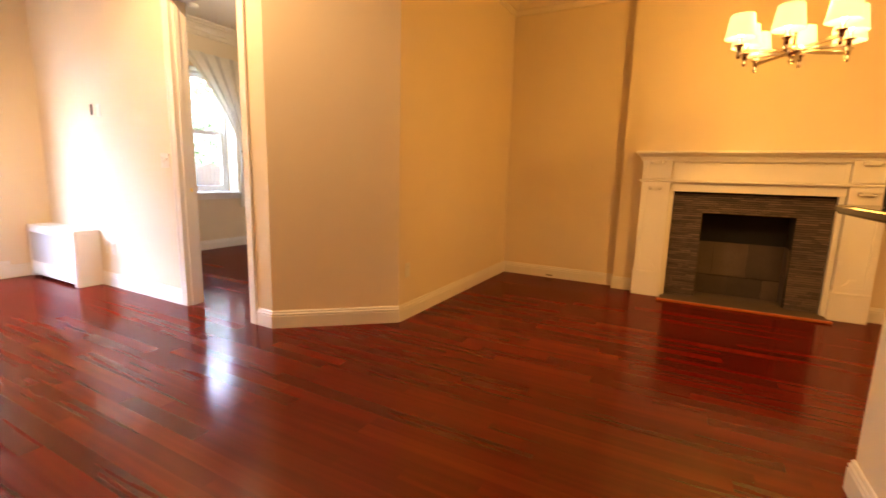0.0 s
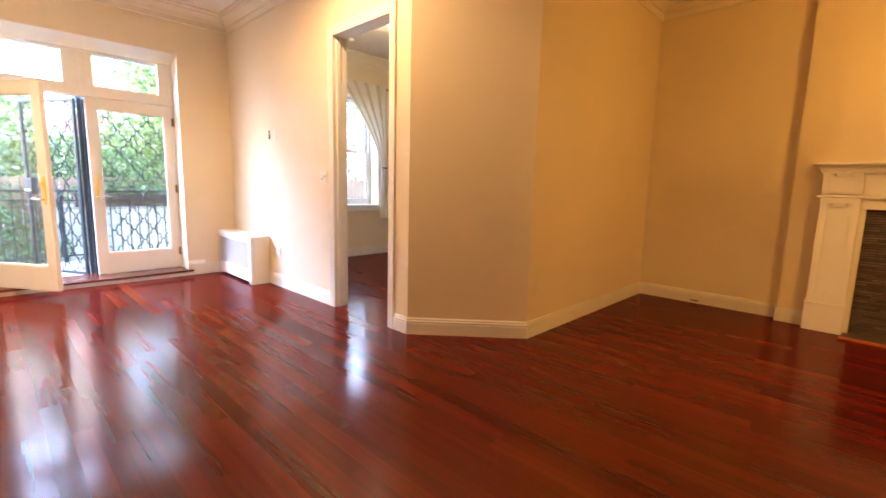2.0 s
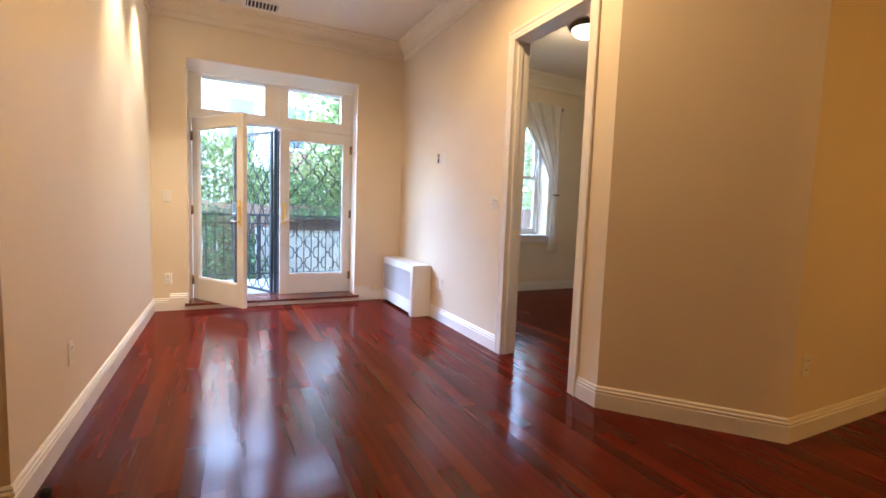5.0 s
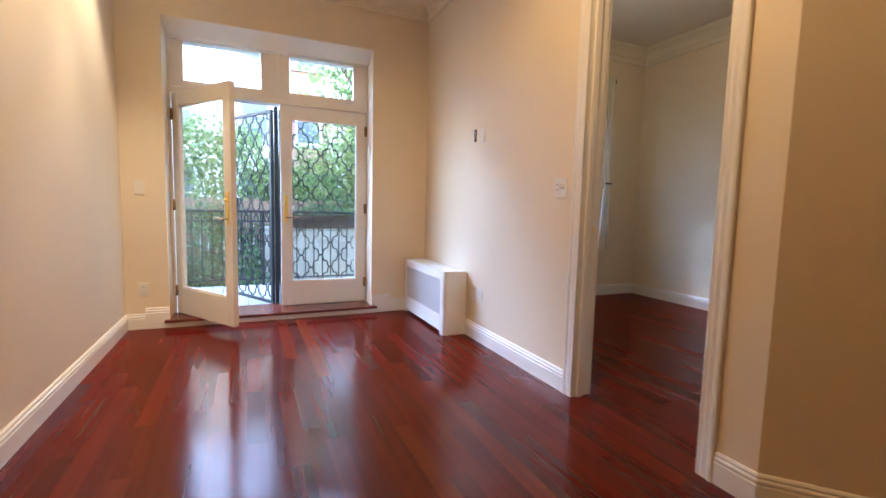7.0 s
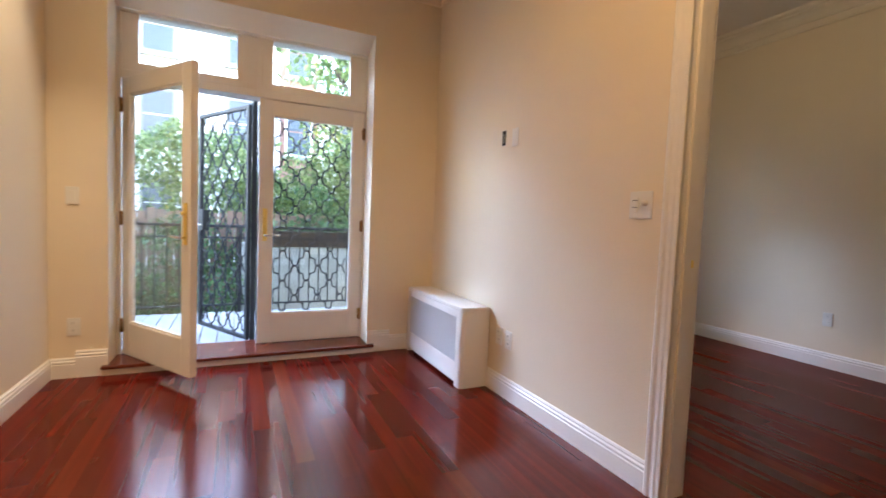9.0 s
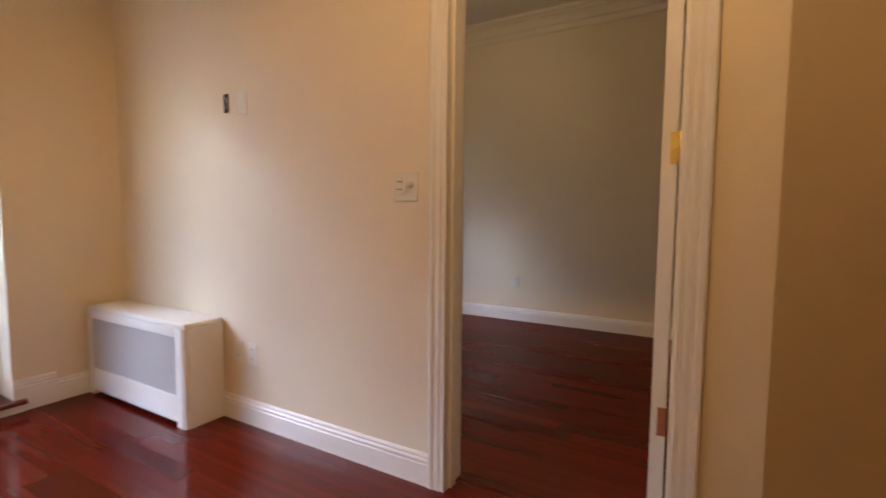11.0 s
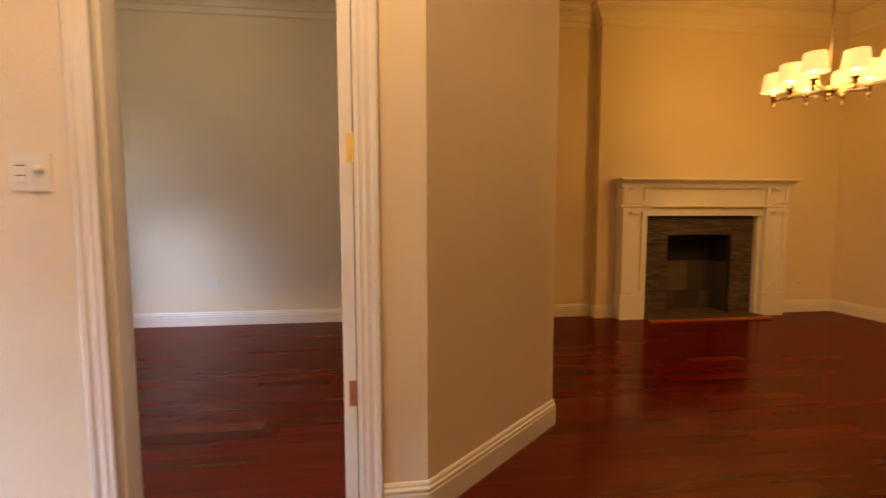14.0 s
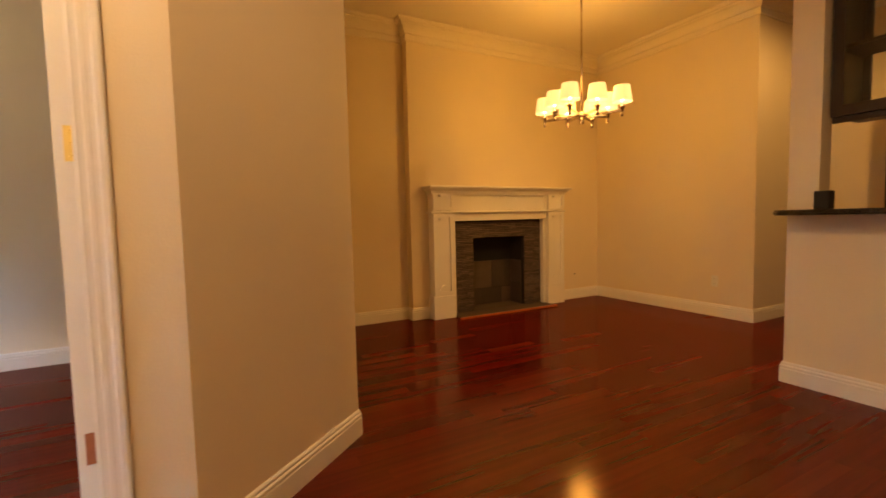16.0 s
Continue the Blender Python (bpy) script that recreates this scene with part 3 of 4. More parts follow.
def pilaster(x0):
    x1 = x0 + PW
    p = part("pilaster", bbox(x0 + 0.012, x1 - 0.004, MY + 0.022, Y_BR, 0.24, 1.145, 0.003), WHITE, mantel)
    part("plinth", bbox(x0, x1, MY, Y_BR, 0.0, 0.232, 0.003), WHITE, p)
    part("plinth_cap", bbox(x0 - 0.004, x1 + 0.004, MY - 0.004, Y_BR, 0.232, 0.252, 0.005), WHITE, p)
    # raised border round a sunk panel, with a small flared foot and a bracket above
    bm = bmesh.new()
    for a, b, c, d in ((x0 + 0.012, x0 + 0.06, 0.252, 1.145), (x1 - 0.052, x1 - 0.004, 0.252, 1.145), (x0 + 0.06, x1 - 0.052, 1.105, 1.145), (x0 + 0.06, x1 - 0.052, 0.252, 0.30)):
        box(bm, a, b, MY + 0.001, MY + 0.0215, c, d)
    part("panel_border", bm, WHITE, p)
    xm = (x0 + x1) / 2
    bm = bmesh.new()
    prof = [(0.068, 0.30), (0.066, 0.312), (0.045, 0.325), (0.032, 0.345), (0.026, 0.362), (0.0, 0.366)]
    front = [bm.verts.new((xm - r, MY + 0.004, z)) for r, z in prof] + [bm.verts.new((xm + r, MY + 0.004, z)) for r, z in prof[-2::-1]]
    back = [bm.verts.new((v.co.x, MY + 0.022, v.co.z)) for v in front]
    bm.faces.new(front)
    for i in range(len(front)):
        j = (i + 1) % len(front)
        bm.faces.new((front[i], front[j], back[j], back[i]))
    bmesh.ops.recalc_face_normals(bm, faces=bm.faces[:])
    part("foot_ornament", bm, WHITE, p)
    bm = prism(bmesh.new(), [(xm - 0.055, MY + 0.022), (xm - 0.035, MY - 0.008), (xm + 0.035, MY - 0.008), (xm + 0.055, MY + 0.022)], 1.078, 1.098)
    part("bracket", bm, WHITE, p)
    bm = prism(bmesh.new(), [(xm - 0.06, MY + 0.016), (xm - 0.04, MY - 0.016), (xm + 0.04, MY - 0.016), (xm + 0.06, MY + 0.016)], 1.325, 1.347)
    part("frieze_bracket", bm, WHITE, p)
    bm = bmesh.new()
    for a, b, c, d in ((x0 + 0.012, x0 + 0.05, 1.185, 1.36), (x1 - 0.042, x1 - 0.004, 1.185, 1.36), (x0 + 0.05, x1 - 0.042, 1.185, 1.215), (x0 + 0.05, x1 - 0.042, 1.345, 1.36)):
        box(bm, a, b, MY - 0.006, MY + 0.0155, c, d)
    part("frieze_panel", bm, WHITE, p)
    part("frieze_block", bbox(x0 + 0.008, x1 - 0.002, MY + 0.014, Y_BR, 1.172, 1.362, 0.003), WHITE, p)
    return p


pilaster(MX0)
pilaster(MX1 - PW)
IX0, IX1 = MX0 + PW, MX1 - PW
part("frieze", bbox(IX0 - 0.001, IX1 + 0.001, MY + 0.034, Y_BR, 1.172, 1.362, 0.002), WHITE, mantel)
bm = bmesh.new()
for a, b, c, d in ((IX0, IX1, 1.175, 1.205), (IX0, IX1, 1.335, 1.36), (IX0, IX0 + 0.03, 1.205, 1.335), (IX1 - 0.03, IX1, 1.205, 1.335)):
    box(bm, a, b, MY + 0.020, MY + 0.0335, c, d)
part("frieze_border", bm, WHITE, mantel)
part("lintel", bbox(IX0 - 0.003, IX1 + 0.003, MY + 0.03, Y_BR, 1.062, 1.147, 0.003), WHITE, mantel)
for x0, x1 in ((IX0 - 0.003, IX0 + 0.035), (IX1 - 0.035, IX1 + 0.003)):
    part("inner_stile", bbox(x0, x1, MY + 0.05, Y_BR, 0.0, 1.061, 0.003), WHITE, mantel)
MOULD = [(0, 0), (0.010, 0), (0.018, 0.008), (0.018, 0.016), (0.008, 0.025), (0, 0.025)]


def around(profile, z, y_out):
    """A moulding round the mantel's two ends and front."""
    plan = [(MX1, Y_BR), (MX1, y_out), (MX0, y_out), (MX0, Y_BR)]
    return sweep(bmesh.new(), plan[::-1], [(-d, h) for d, h in profile], z)


part("band_moulding", around(MOULD, 1.146, MY + 0.008), WHITE, mantel)
part("band_core", box(bmesh.new(), MX0 + 0.001, MX1 - 0.001, MY + 0.009, Y_BR, 1.1465, 1.1705), WHITE, mantel)
BEDM = [(0, 0), (0.006, 0.004), (0.008, 0.018), (0.014, 0.024), (0.018, 0.040), (0.036, 0.056), (0.050, 0.062), (0.050, 0.071), (0, 0.071)]
part("bed_moulding", around(BEDM, 1.345, MY + 0.004), WHITE, mantel)
part("cornice_core", box(bmesh.new(), MX0 + 0.001, MX1 - 0.001, MY + 0.007, Y_BR, 1.3605, 1.4155), WHITE, mantel)
part("shelf", bbox(MX0 - 0.06, MX1 + 0.06, MY - 0.085, Y_BR, 1.416, 1.440, 0.006, 3), WHITE, mantel, "white painted mantel shelf")

surround = thing("fireplace_surround", "surround of thin stacked grey-brown stone strips round the firebox", "fireplace surround")
YT = Y_BR - 0.004
BACKING = mat("dark_grout", (0.028, 0.024, 0.021), 0.9, vary=0.2)
bm = bmesh.new()
TX0, TX1, TZ = IX0 + 0.036, IX1 - 0.036, 1.060
box(bm, TX0, FB_X0, YT - 0.012, Y_BR + 0.03, 0.02, TZ)
box(bm, FB_X1, TX1, YT - 0.012, Y_BR + 0.03, 0.02, TZ)
box(bm, FB_X0, FB_X1, YT - 0.012, Y_BR + 0.03, FB_Z, TZ)
part("grout_bed", bm, BACKING, surround)

firebox = thing("firebox", "open empty firebox lined with dark square slate tiles", "firebox")
FBY = 5.76
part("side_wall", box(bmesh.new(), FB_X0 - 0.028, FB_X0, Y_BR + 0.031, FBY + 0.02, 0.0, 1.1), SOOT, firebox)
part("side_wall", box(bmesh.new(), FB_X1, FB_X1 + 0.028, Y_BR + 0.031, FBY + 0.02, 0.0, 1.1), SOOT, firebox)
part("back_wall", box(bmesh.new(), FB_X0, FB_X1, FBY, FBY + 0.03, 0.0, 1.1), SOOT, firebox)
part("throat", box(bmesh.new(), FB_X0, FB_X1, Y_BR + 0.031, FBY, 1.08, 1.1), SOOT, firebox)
tw = (FB_X1 - FB_X0) / 2.5
for r, (z0, z1) in enumerate(((0.02, 0.215), (0.22, 0.56))):
    x = FB_X0 - (tw * 0.5 if r else 0)
    while x < FB_X1 - 0.01:
        a, b = max(x, FB_X0) + 0.0012, min(x + tw, FB_X1) - 0.0012
        if b - a > 0.02:
            part("slate_tile", bbox(a, b, FBY - 0.010, FBY - 0.0005, z0 + 0.001, z1 - 0.001, 0.001, 1), SLATE, firebox)
        x += tw
for s, xa in ((0, FB_X0), (1, FB_X1)):
    for z0, z1 in ((0.02, 0.28), (0.285, 0.56)):
        a, b = (xa + 0.0005, xa + 0.010) if s == 0 else (xa - 0.010, xa - 0.0005)
        part("slate_tile", bbox(a, b, Y_BR + 0.035, FBY - 0.012, z0, z1, 0.002, 1), SLATE, firebox)

hearth = thing("hearth", "flush grey slate hearth edged with orange-brown wood", "hearth")
HX0, HX1 = -0.345, 0.965
part("slab", bbox(HX0, HX1, 5.255, Y_BR + 0.03, 0.0, 0.018, 0.003), SLATE, hearth)
part("firebox_floor", bbox(FB_X0, FB_X1, Y_BR + 0.031, FBY, 0.0, 0.019, 0.002), SLATE, hearth)
part("wood_edging", bbox(HX0 - 0.02, HX1 + 0.02, 5.215, 5.2545, 0.0, 0.021, 0.006), EDGEWOOD, hearth, "orange-brown wooden edging strip")

# ---- chandelier ----
CX, CY, CZ = 0.298, 4.148, 1.908
chand = thing("chandelier", "polished nickel chandelier with eight lit cream fabric shades", "chandelier", (CX, CY, CZ), 28.7)
SHADE = glow("lit_shade_cloth", (1.0, 0.60, 0.20), 0.042, (0.85, 0.72, 0.5))
BULB = glow("lit_bulb", (1.0, 0.66, 0.30), 1.0)
part("rod", tube(bmesh.new(), [(0, 0, 0.10), (0, 0, H - CZ - 0.02)], 0.009, 12), CHROME, chand, smooth=True)
part("canopy", lathe(bmesh.new(), [(0.0, H - CZ - 0.035), (0.05, H - CZ - 0.032), (0.065, H - CZ - 0.012), (0.066, H - CZ)], n=24), CHROME, chand, smooth=True)
part("hub", lathe(bmesh.new(), [(0.0, 0.0), (0.018, 0.006), (0.024, 0.022), (0.012, 0.036), (0.028, 0.05), (0.046, 0.066), (0.046, 0.09), (0.022, 0.105), (0.010, 0.125), (0.0, 0.126)], n=20), CHROME, chand, smooth=True)
for i in range(8):
    a = 2 * math.pi * i / 8
    c, s = math.cos(a), math.sin(a)
    RAD = 0.345 if i % 2 == 0 else 0.262
    bm = bbox(0.03, RAD + 0.014, -0.006, 0.006, 0.066, 0.088, 0.002, 1)
    bmesh.ops.transform(bm, matrix=pose(0, 0, 0, 0, 0, 45 * i), verts=bm.verts[:])
    arm = part("arm", bm, CHROME, chand)
    at = (RAD * c, RAD * s, 0)
    part("cup", lathe(bmesh.new(), [(0.0, 0.022), (0.012, 0.026), (0.014, 0.05), (0.008, 0.058), (0.016, 0.066), (0.016, 0.092), (0.03, 0.102), (0.03, 0.108), (0.012, 0.112), (0.012, 0.15), (0.0, 0.151)], at, 14), CHROME, arm, smooth=True)
    part("bulb", lathe(bmesh.new(), [(0.0, 0.152), (0.014, 0.165), (0.018, 0.19), (0.012, 0.22), (0.0, 0.24)], at, 10), BULB, arm, "lit candle bulb", True)
    bm = lathe(bmesh.new(), [(0.086, 0.146), (0.066, 0.282), (0.064, 0.282), (0.084, 0.146), (0.086, 0.146)], at, 28)
    part("shade", bm, SHADE, arm, "lit cream fabric shade", True)

lamp("chandelier_upper_light", "POINT", 0.76, (1.0, 0.49, 0.075), pose(CX, CY, CZ + 0.44), 0.10)
lamp("chandelier_lower_light", "POINT", 0.30, (1.0, 0.49, 0.075), pose(CX, CY, CZ - 0.32), 0.10)

# ---- radiator cover ----
rad = thing("radiator_cover", "white metal radiator cover with a perforated front panel", "radiator cover")
RX0, RX1, RY0, RY1, RZ = -6.216, -5.214, 2.457, 2.672, 0.545
bm = prism(bmesh.new(), [(RX0, RY1), (RX0, RY0 + 0.004), (RX1 - 0.03, RY0 + 0.004), (RX1 - 0.012, RY0 + 0.010), (RX1 - 0.004, RY0 + 0.028), (RX1 - 0.003, RY1)], RZ - 0.022, RZ)
bmesh.ops.bevel(bm, geom=[e for e in bm.edges if abs(e.verts[0].co.z - e.verts[1].co.z) < 1e-5], offset=0.005, segments=2, affect="EDGES")
part("top", bm, WHITE, rad, "white rounded top panel")
bm = prism(bmesh.new(), [(RX1 - 0.085, RY0 + 0.004), (RX1 - 0.03, RY0), (RX1 - 0.010, RY0 + 0.008), (RX1, RY0 + 0.03), (RX1, RY1), (RX1 - 0.012, RY1), (RX1 - 0.012, RY0 + 0.035), (RX1 - 0.032, RY0 + 0.016), (RX1 - 0.085, RY0 + 0.016)], 0.0, RZ - 0.0225)
part("end_panel", bm, WHITE, rad, "white end panel with a rounded corner")
part("end_panel", box(bmesh.new(), RX0, RX0 + 0.05, RY0, RY1, 0.0, RZ - 0.0225), WHITE, rad)
part("lower_rail", bbox(RX0 + 0.05, RX1 - 0.085, RY0 + 0.002, RY0 + 0.016, 0.028, 0.165, 0.002), WHITE, rad)
part("upper_rail", bbox(RX0 + 0.05, RX1 - 0.085, RY0 + 0.002, RY0 + 0.016, 0.472, RZ - 0.023, 0.002), WHITE, rad)
mesh_panel = part("perforated_panel", box(bmesh.new(), RX0 + 0.05, RX1 - 0.085, RY0 + 0.010, RY0 + 0.013, 0.165, 0.472), GRILLE, rad, "grey-white perforated panel")
bm = bmesh.new()
x = RX0 + 0.055
while x < RX1 - 0.09:
    box(bm, x, x + 0.0035, RY0 + 0.006, RY0 + 0.0099, 0.166, 0.471)
    x += 0.0095
z = 0.172
while z < 0.468:
    box(bm, RX0 + 0.051, RX1 - 0.086, RY0 + 0.0065, RY0 + 0.0098, z, z + 0.003)
    z += 0.0095
tagged(part("wire_mesh", bm, GRILLE, mesh_panel), kind="stuff")
# near-black block that stands in for the shade inside the cover
part("inside_shade", box(bmesh.new(), RX0 + 0.055, RX1 - 0.02, RY0 + 0.05, RY1 - 0.02, 0.0, 0.50), DARK, rad)

# ---- plates on the walls ----


def plate(name, label, category, at, turn, w=0.072, h=0.116, face="outlet"):
    """A wall plate, its back on the wall at the origin, facing -y before the turn."""
    p = thing(name, label, category, at, turn)
    part("cover", bbox(-w / 2, w / 2, -0.006, 0.0, -h / 2, h / 2, 0.0035), PLATE, p)
    if face == "outlet":
        for z in (-0.024, 0.024):
            o = part("socket", bbox(-0.017, 0.017, -0.0085, -0.0055, z - 0.014, z + 0.014, 0.003), PLATE, p)
            for x in (-0.006, 0.006):
                part("slot", box(bmesh.new(), x - 0.0012, x + 0.0012, -0.0089, -0.0084, z - 0.003, z + 0.006), DARK, o)
    elif face == "switch":
        part("toggle", bbox(-0.016, 0.016, -0.010, -0.0055, -0.033, 0.033, 0.002), PLATE, p)
    elif face == "double":
        part("rocker", bbox(-0.042, -0.010, -0.0095, -0.0055, -0.033, 0.033, 0.002), PLATE, p)
        part("rocker_line", box(bmesh.new(), -0.040, -0.012, -0.0102, -0.0094, 0.018, 0.021), DARK, p)
        part("rocker_line", box(bmesh.new(), -0.040, -0.012, -0.0102, -0.0094, -0.012, -0.0095), DARK, p)
        bm = bmesh.new()
        lathe(bm, [(0.0, 0.018), (0.012, 0.017), (0.013, 0.0)], (0, 0, 0), 14)
        bmesh.ops.transform(bm, matrix=pose(0.026, -0.0055, 0.008, 90), verts=bm.verts[:])
        part("dimmer_knob", bm, PLATE, p, smooth=True)
    elif face == "keypad":
        for z in (-0.028, 0.0, 0.028):
            part("button", bbox(-0.014, 0.014, -0.0085, -0.0055, z - 0.010, z + 0.010, 0.002), PLATE, p)
    return p


plate("light_switch", "white double switch plate with a dimmer beside the doorway", "light switch", (-4.028, Y_N, 1.218), 0, 0.118, 0.118, "double")
plate("wall_outlet", "white double socket low on the passage wall", "outlet", (-4.984, Y_N, 0.377), 0)
plate("wall_outlet", "white double socket close beside the radiator cover", "outlet", (-5.095, Y_N, 0.38), 0)
plate("wall_keypad", "white control plate beside an open wall box", "control plate", (-5.018, Y_N, 1.662), 0, 0.066, 0.112, "keypad")
plate("wall_outlet", "white double socket on the bare passage wall", "outlet", (-3.551, Y_S, 0.392), 180)
plate("wall_outlet", "white double socket beside the garden doors", "outlet", (X_W, 0.150, 0.335), 90)
plate("light_switch", "white switch plate beside the garden doors", "light switch", (X_W, 0.148, 1.185), 90, 0.072, 0.116, "switch")
plate("wall_outlet", "white double socket on the bedroom wall", "outlet", (-4.64, Y_BN, 0.415), 0)
plate("wall_outlet", "cream socket low on the living room wall", "outlet", (1.95, 3.90, 0.372), -90)
plate("wall_outlet", "cream socket on the wall beside the splayed corner", "outlet", (-2.110, 3.42, 0.40), 90)
hole = thing("wall_box", "open dark electrical box sunk in the passage wall", "electrical box", (-5.148, Y_N, 1.674))
part("rim", frame_of(bmesh.new(), -0.0015, 0.0, -0.05, 0.05, -0.021, 0.021, 0.001, 0.0005, 0.003, 0.003), PLATE, hole)
part("box_inside", box(bmesh.new(), -0.020, 0.020, -0.0025, 0.0, -0.048, 0.048), DARK, hole)
part("loose_wire", tube(bmesh.new(), [(-0.004, -0.004, 0.03), (0.008, -0.006, 0.0), (-0.002, -0.004, -0.03)], 0.002, 6), PLATE, hole)
stub = thing("slot_plate", "small dark slot plate on the wall beside the mantelpiece", "wall plate", (1.53, Y_BR, 0.325))
part("slot", bbox(-0.014, 0.014, -0.008, 0.0, -0.003, 0.003, 0.001), DARK, stub)
stop = thing("door_stop", "small black rubber door stop on the floor", "door stop", (-2.99, 0.075, 0.0))
part("dome", lathe(bmesh.new(), [(0.02, 0.0), (0.021, 0.02), (0.016, 0.032), (0.0, 0.036)], n=14), DARK, stop, smooth=True)
vent = thing("floor_vent", "narrow scuffed vent slot in the alcove baseboard", "vent", (-1.53, Y_ALC - 0.016, 0.028))
part("slot", bbox(-0.04, 0.04, -0.002, 0.0, -0.006, 0.006, 0.0008), SLATE, vent)

# ---- passage ceiling ----
reg = thing("ceiling_vent", "white louvred air vent in the passage ceiling", "ceiling vent", (-5.93, 1.03, H))
bm = bmesh.new()
for a, b, c, d in ((-0.11, -0.085, -0.18, 0.18), (0.085, 0.11, -0.18, 0.18), (-0.085, 0.085, -0.18, -0.15), (-0.085, 0.085, 0.15, 0.18)):
    box(bm, a, b, c, d, -0.012, 0.0)
part("vent_frame", bm, WHITE, reg)
part("duct", box(bmesh.new(), -0.085, 0.085, -0.15, 0.15, -0.003, -0.0005), DARK, reg)
for i in range(9):
    y = -0.135 + i * 0.034
    bm = box(bmesh.new(), -0.085, 0.085, -0.001, 0.001, -0.010, 0.006)
    bmesh.ops.transform(bm, matrix=pose(0, y, -0.008, 35), verts=bm.verts[:])
    part("slat", bm, WHITE, reg)
CAN = glow("lit_downlight", (1.0, 0.86, 0.62), 1.3)
for x, y in ((-5.52, 0.27), (-4.76, 0.27)):
    can = thing("downlight", "small lit recessed downlight with a white ring", "downlight", (x, y, H), group="passage downlights")
    part("ring", lathe(bmesh.new(), [(0.055, -0.004), (0.06, -0.008), (0.072, -0.006), (0.076, 0.0)], n=24), WHITE, can, smooth=True)
    part("lens", lathe(bmesh.new(), [(0.0, -0.003), (0.055, -0.003)], n=24), CAN, can, "glowing lens", True)
    spot = lamp("downlight_and_fill_beam", "SPOT", 6.8, (1.0, 0.80, 0.52), look((x, y, H - 0.02), (x, y - 0.10, 1.3)), 0.03)
    spot.data.spot_size, spot.data.spot_blend = radians(64), 0.8

# unseen fill lamps, shaped as downlights, added to warm the walls
for x, y, watts, tone in ((1.75, 2.3, 2.4, (1.0, 0.53, 0.13)), (-0.9, 1.2, 0.3, (1.0, 0.55, 0.16)), (-3.2, 1.75, 4.3, (1.0, 0.63, 0.28))):
    can = thing("downlight", "unseen warm fill lamp added as a recessed downlight", "downlight", (x, y, H))
    part("ring", lathe(bmesh.new(), [(0.055, -0.004), (0.06, -0.008), (0.072, -0.006), (0.076, 0.0)], n=24), WHITE, can, smooth=True)
    part("lens", lathe(bmesh.new(), [(0.0, -0.003), (0.055, -0.003)], n=24), CAN, can, "glowing lens", True)
    spot = lamp("downlight_and_fill_beam", "SPOT", watts, tone, look((x, y, H - 0.03), (x, y, 0)), 0.04)
    spot.data.spot_size, spot.data.spot_blend = radians(172), 0.5

# ---- kitchen side ----
top = thing("bar_top", "polished black granite bar top on the half wall", "bar top")
bm = prism(bmesh.new(), [(0.270, 0.905), (0.95, 0.905), (0.95, 2.426), (KX - 0.004, 2.426), (KX - 0.004, 2.60), (0.40, 2.605), (0.305, 2.595), (0.270, 2.555)], 1.06, 1.092)
bmesh.ops.bevel(bm, geom=[e for e in bm.edges if abs(e.verts[0].co.z - e.verts[1].co.z) < 1e-5], offset=0.007, segments=3, affect="EDGES")
part("slab", bm, GRANITE, top)
spk = thing("speaker_box", "small black box standing on the granite bar top", "speaker", (0.385, 2.375, 1.092))
part("case", bbox(-0.034, 0.034, -0.038, 0.038, 0.0, 0.105, 0.006), DARK, spk)
part("front_cloth", bbox(-0.0355, -0.0335, -0.030, 0.032, 0.01, 0.10, 0.001), IRON, spk)

wallcab = thing("wall_cabinet", "dark espresso kitchen wall cabinet with glass doors on both sides", "wall cabinet", kind="")
CX0, CX1, CY0, CY1, CZ0, CZ1 = 0.56, 0.90, 1.30, 2.42, 1.63, 2.80
bm = bmesh.new()
box(bm, CX0, CX1, CY0, CY0 + 0.02, CZ0, CZ1)
box(bm, CX0, CX1, CY1 - 0.02, CY1, CZ0, CZ1)
box(bm, CX0, CX1, CY0 + 0.02, CY1 - 0.02, CZ0, CZ0 + 0.022)
box(bm, CX0, CX1, CY0 + 0.02, CY1 - 0.02, CZ1 - 0.022, CZ1)
part("body", bm, ESPRESSO, wallcab)
part("light_rail", bbox(CX0, CX0 + 0.02, CY0, CY1, CZ0 - 0.035, CZ0 - 0.001, 0.003), ESPRESSO, wallcab)
for z in (2.02, 2.38):
    part("shelf", box(bmesh.new(), CX0 + 0.03, CX1 - 0.03, CY0 + 0.021, CY1 - 0.021, z, z + 0.022), ESPRESSO, wallcab)
for xa, xb in ((CX0 - 0.022, CX0 - 0.001), (CX1 + 0.001, CX1 + 0.022)):
    for k in range(3):
        ya = CY0 + k * (CY1 - CY0) / 3 + 0.002
        yb = ya + (CY1 - CY0) / 3 - 0.004
        d = part("cabinet_door", frame_of(bmesh.new(), ya, yb, CZ0, CZ1, xa, xb, 0.055, 0.055, 0.06, 0.06), ESPRESSO, wallcab)
        part("glass", box(bmesh.new(), (xa + xb) / 2 - 0.002, (xa + xb) / 2 + 0.002, ya + 0.055, yb - 0.055, CZ0 + 0.06, CZ1 - 0.06), GLASS, d)
part("ceiling_filler", box(bmesh.new(), CX0 + 0.01, CX1 - 0.01, CY0, CY1, CZ1 + 0.001, H), ESPRESSO, wallcab)
tall = thing("tall_cabinet", "tall dark espresso kitchen cabinet against the wall", "cabinet")
part("body", bbox(2.82, 3.395, 1.70, 2.87, 0.0, 2.35, 0.003), ESPRESSO, tall)
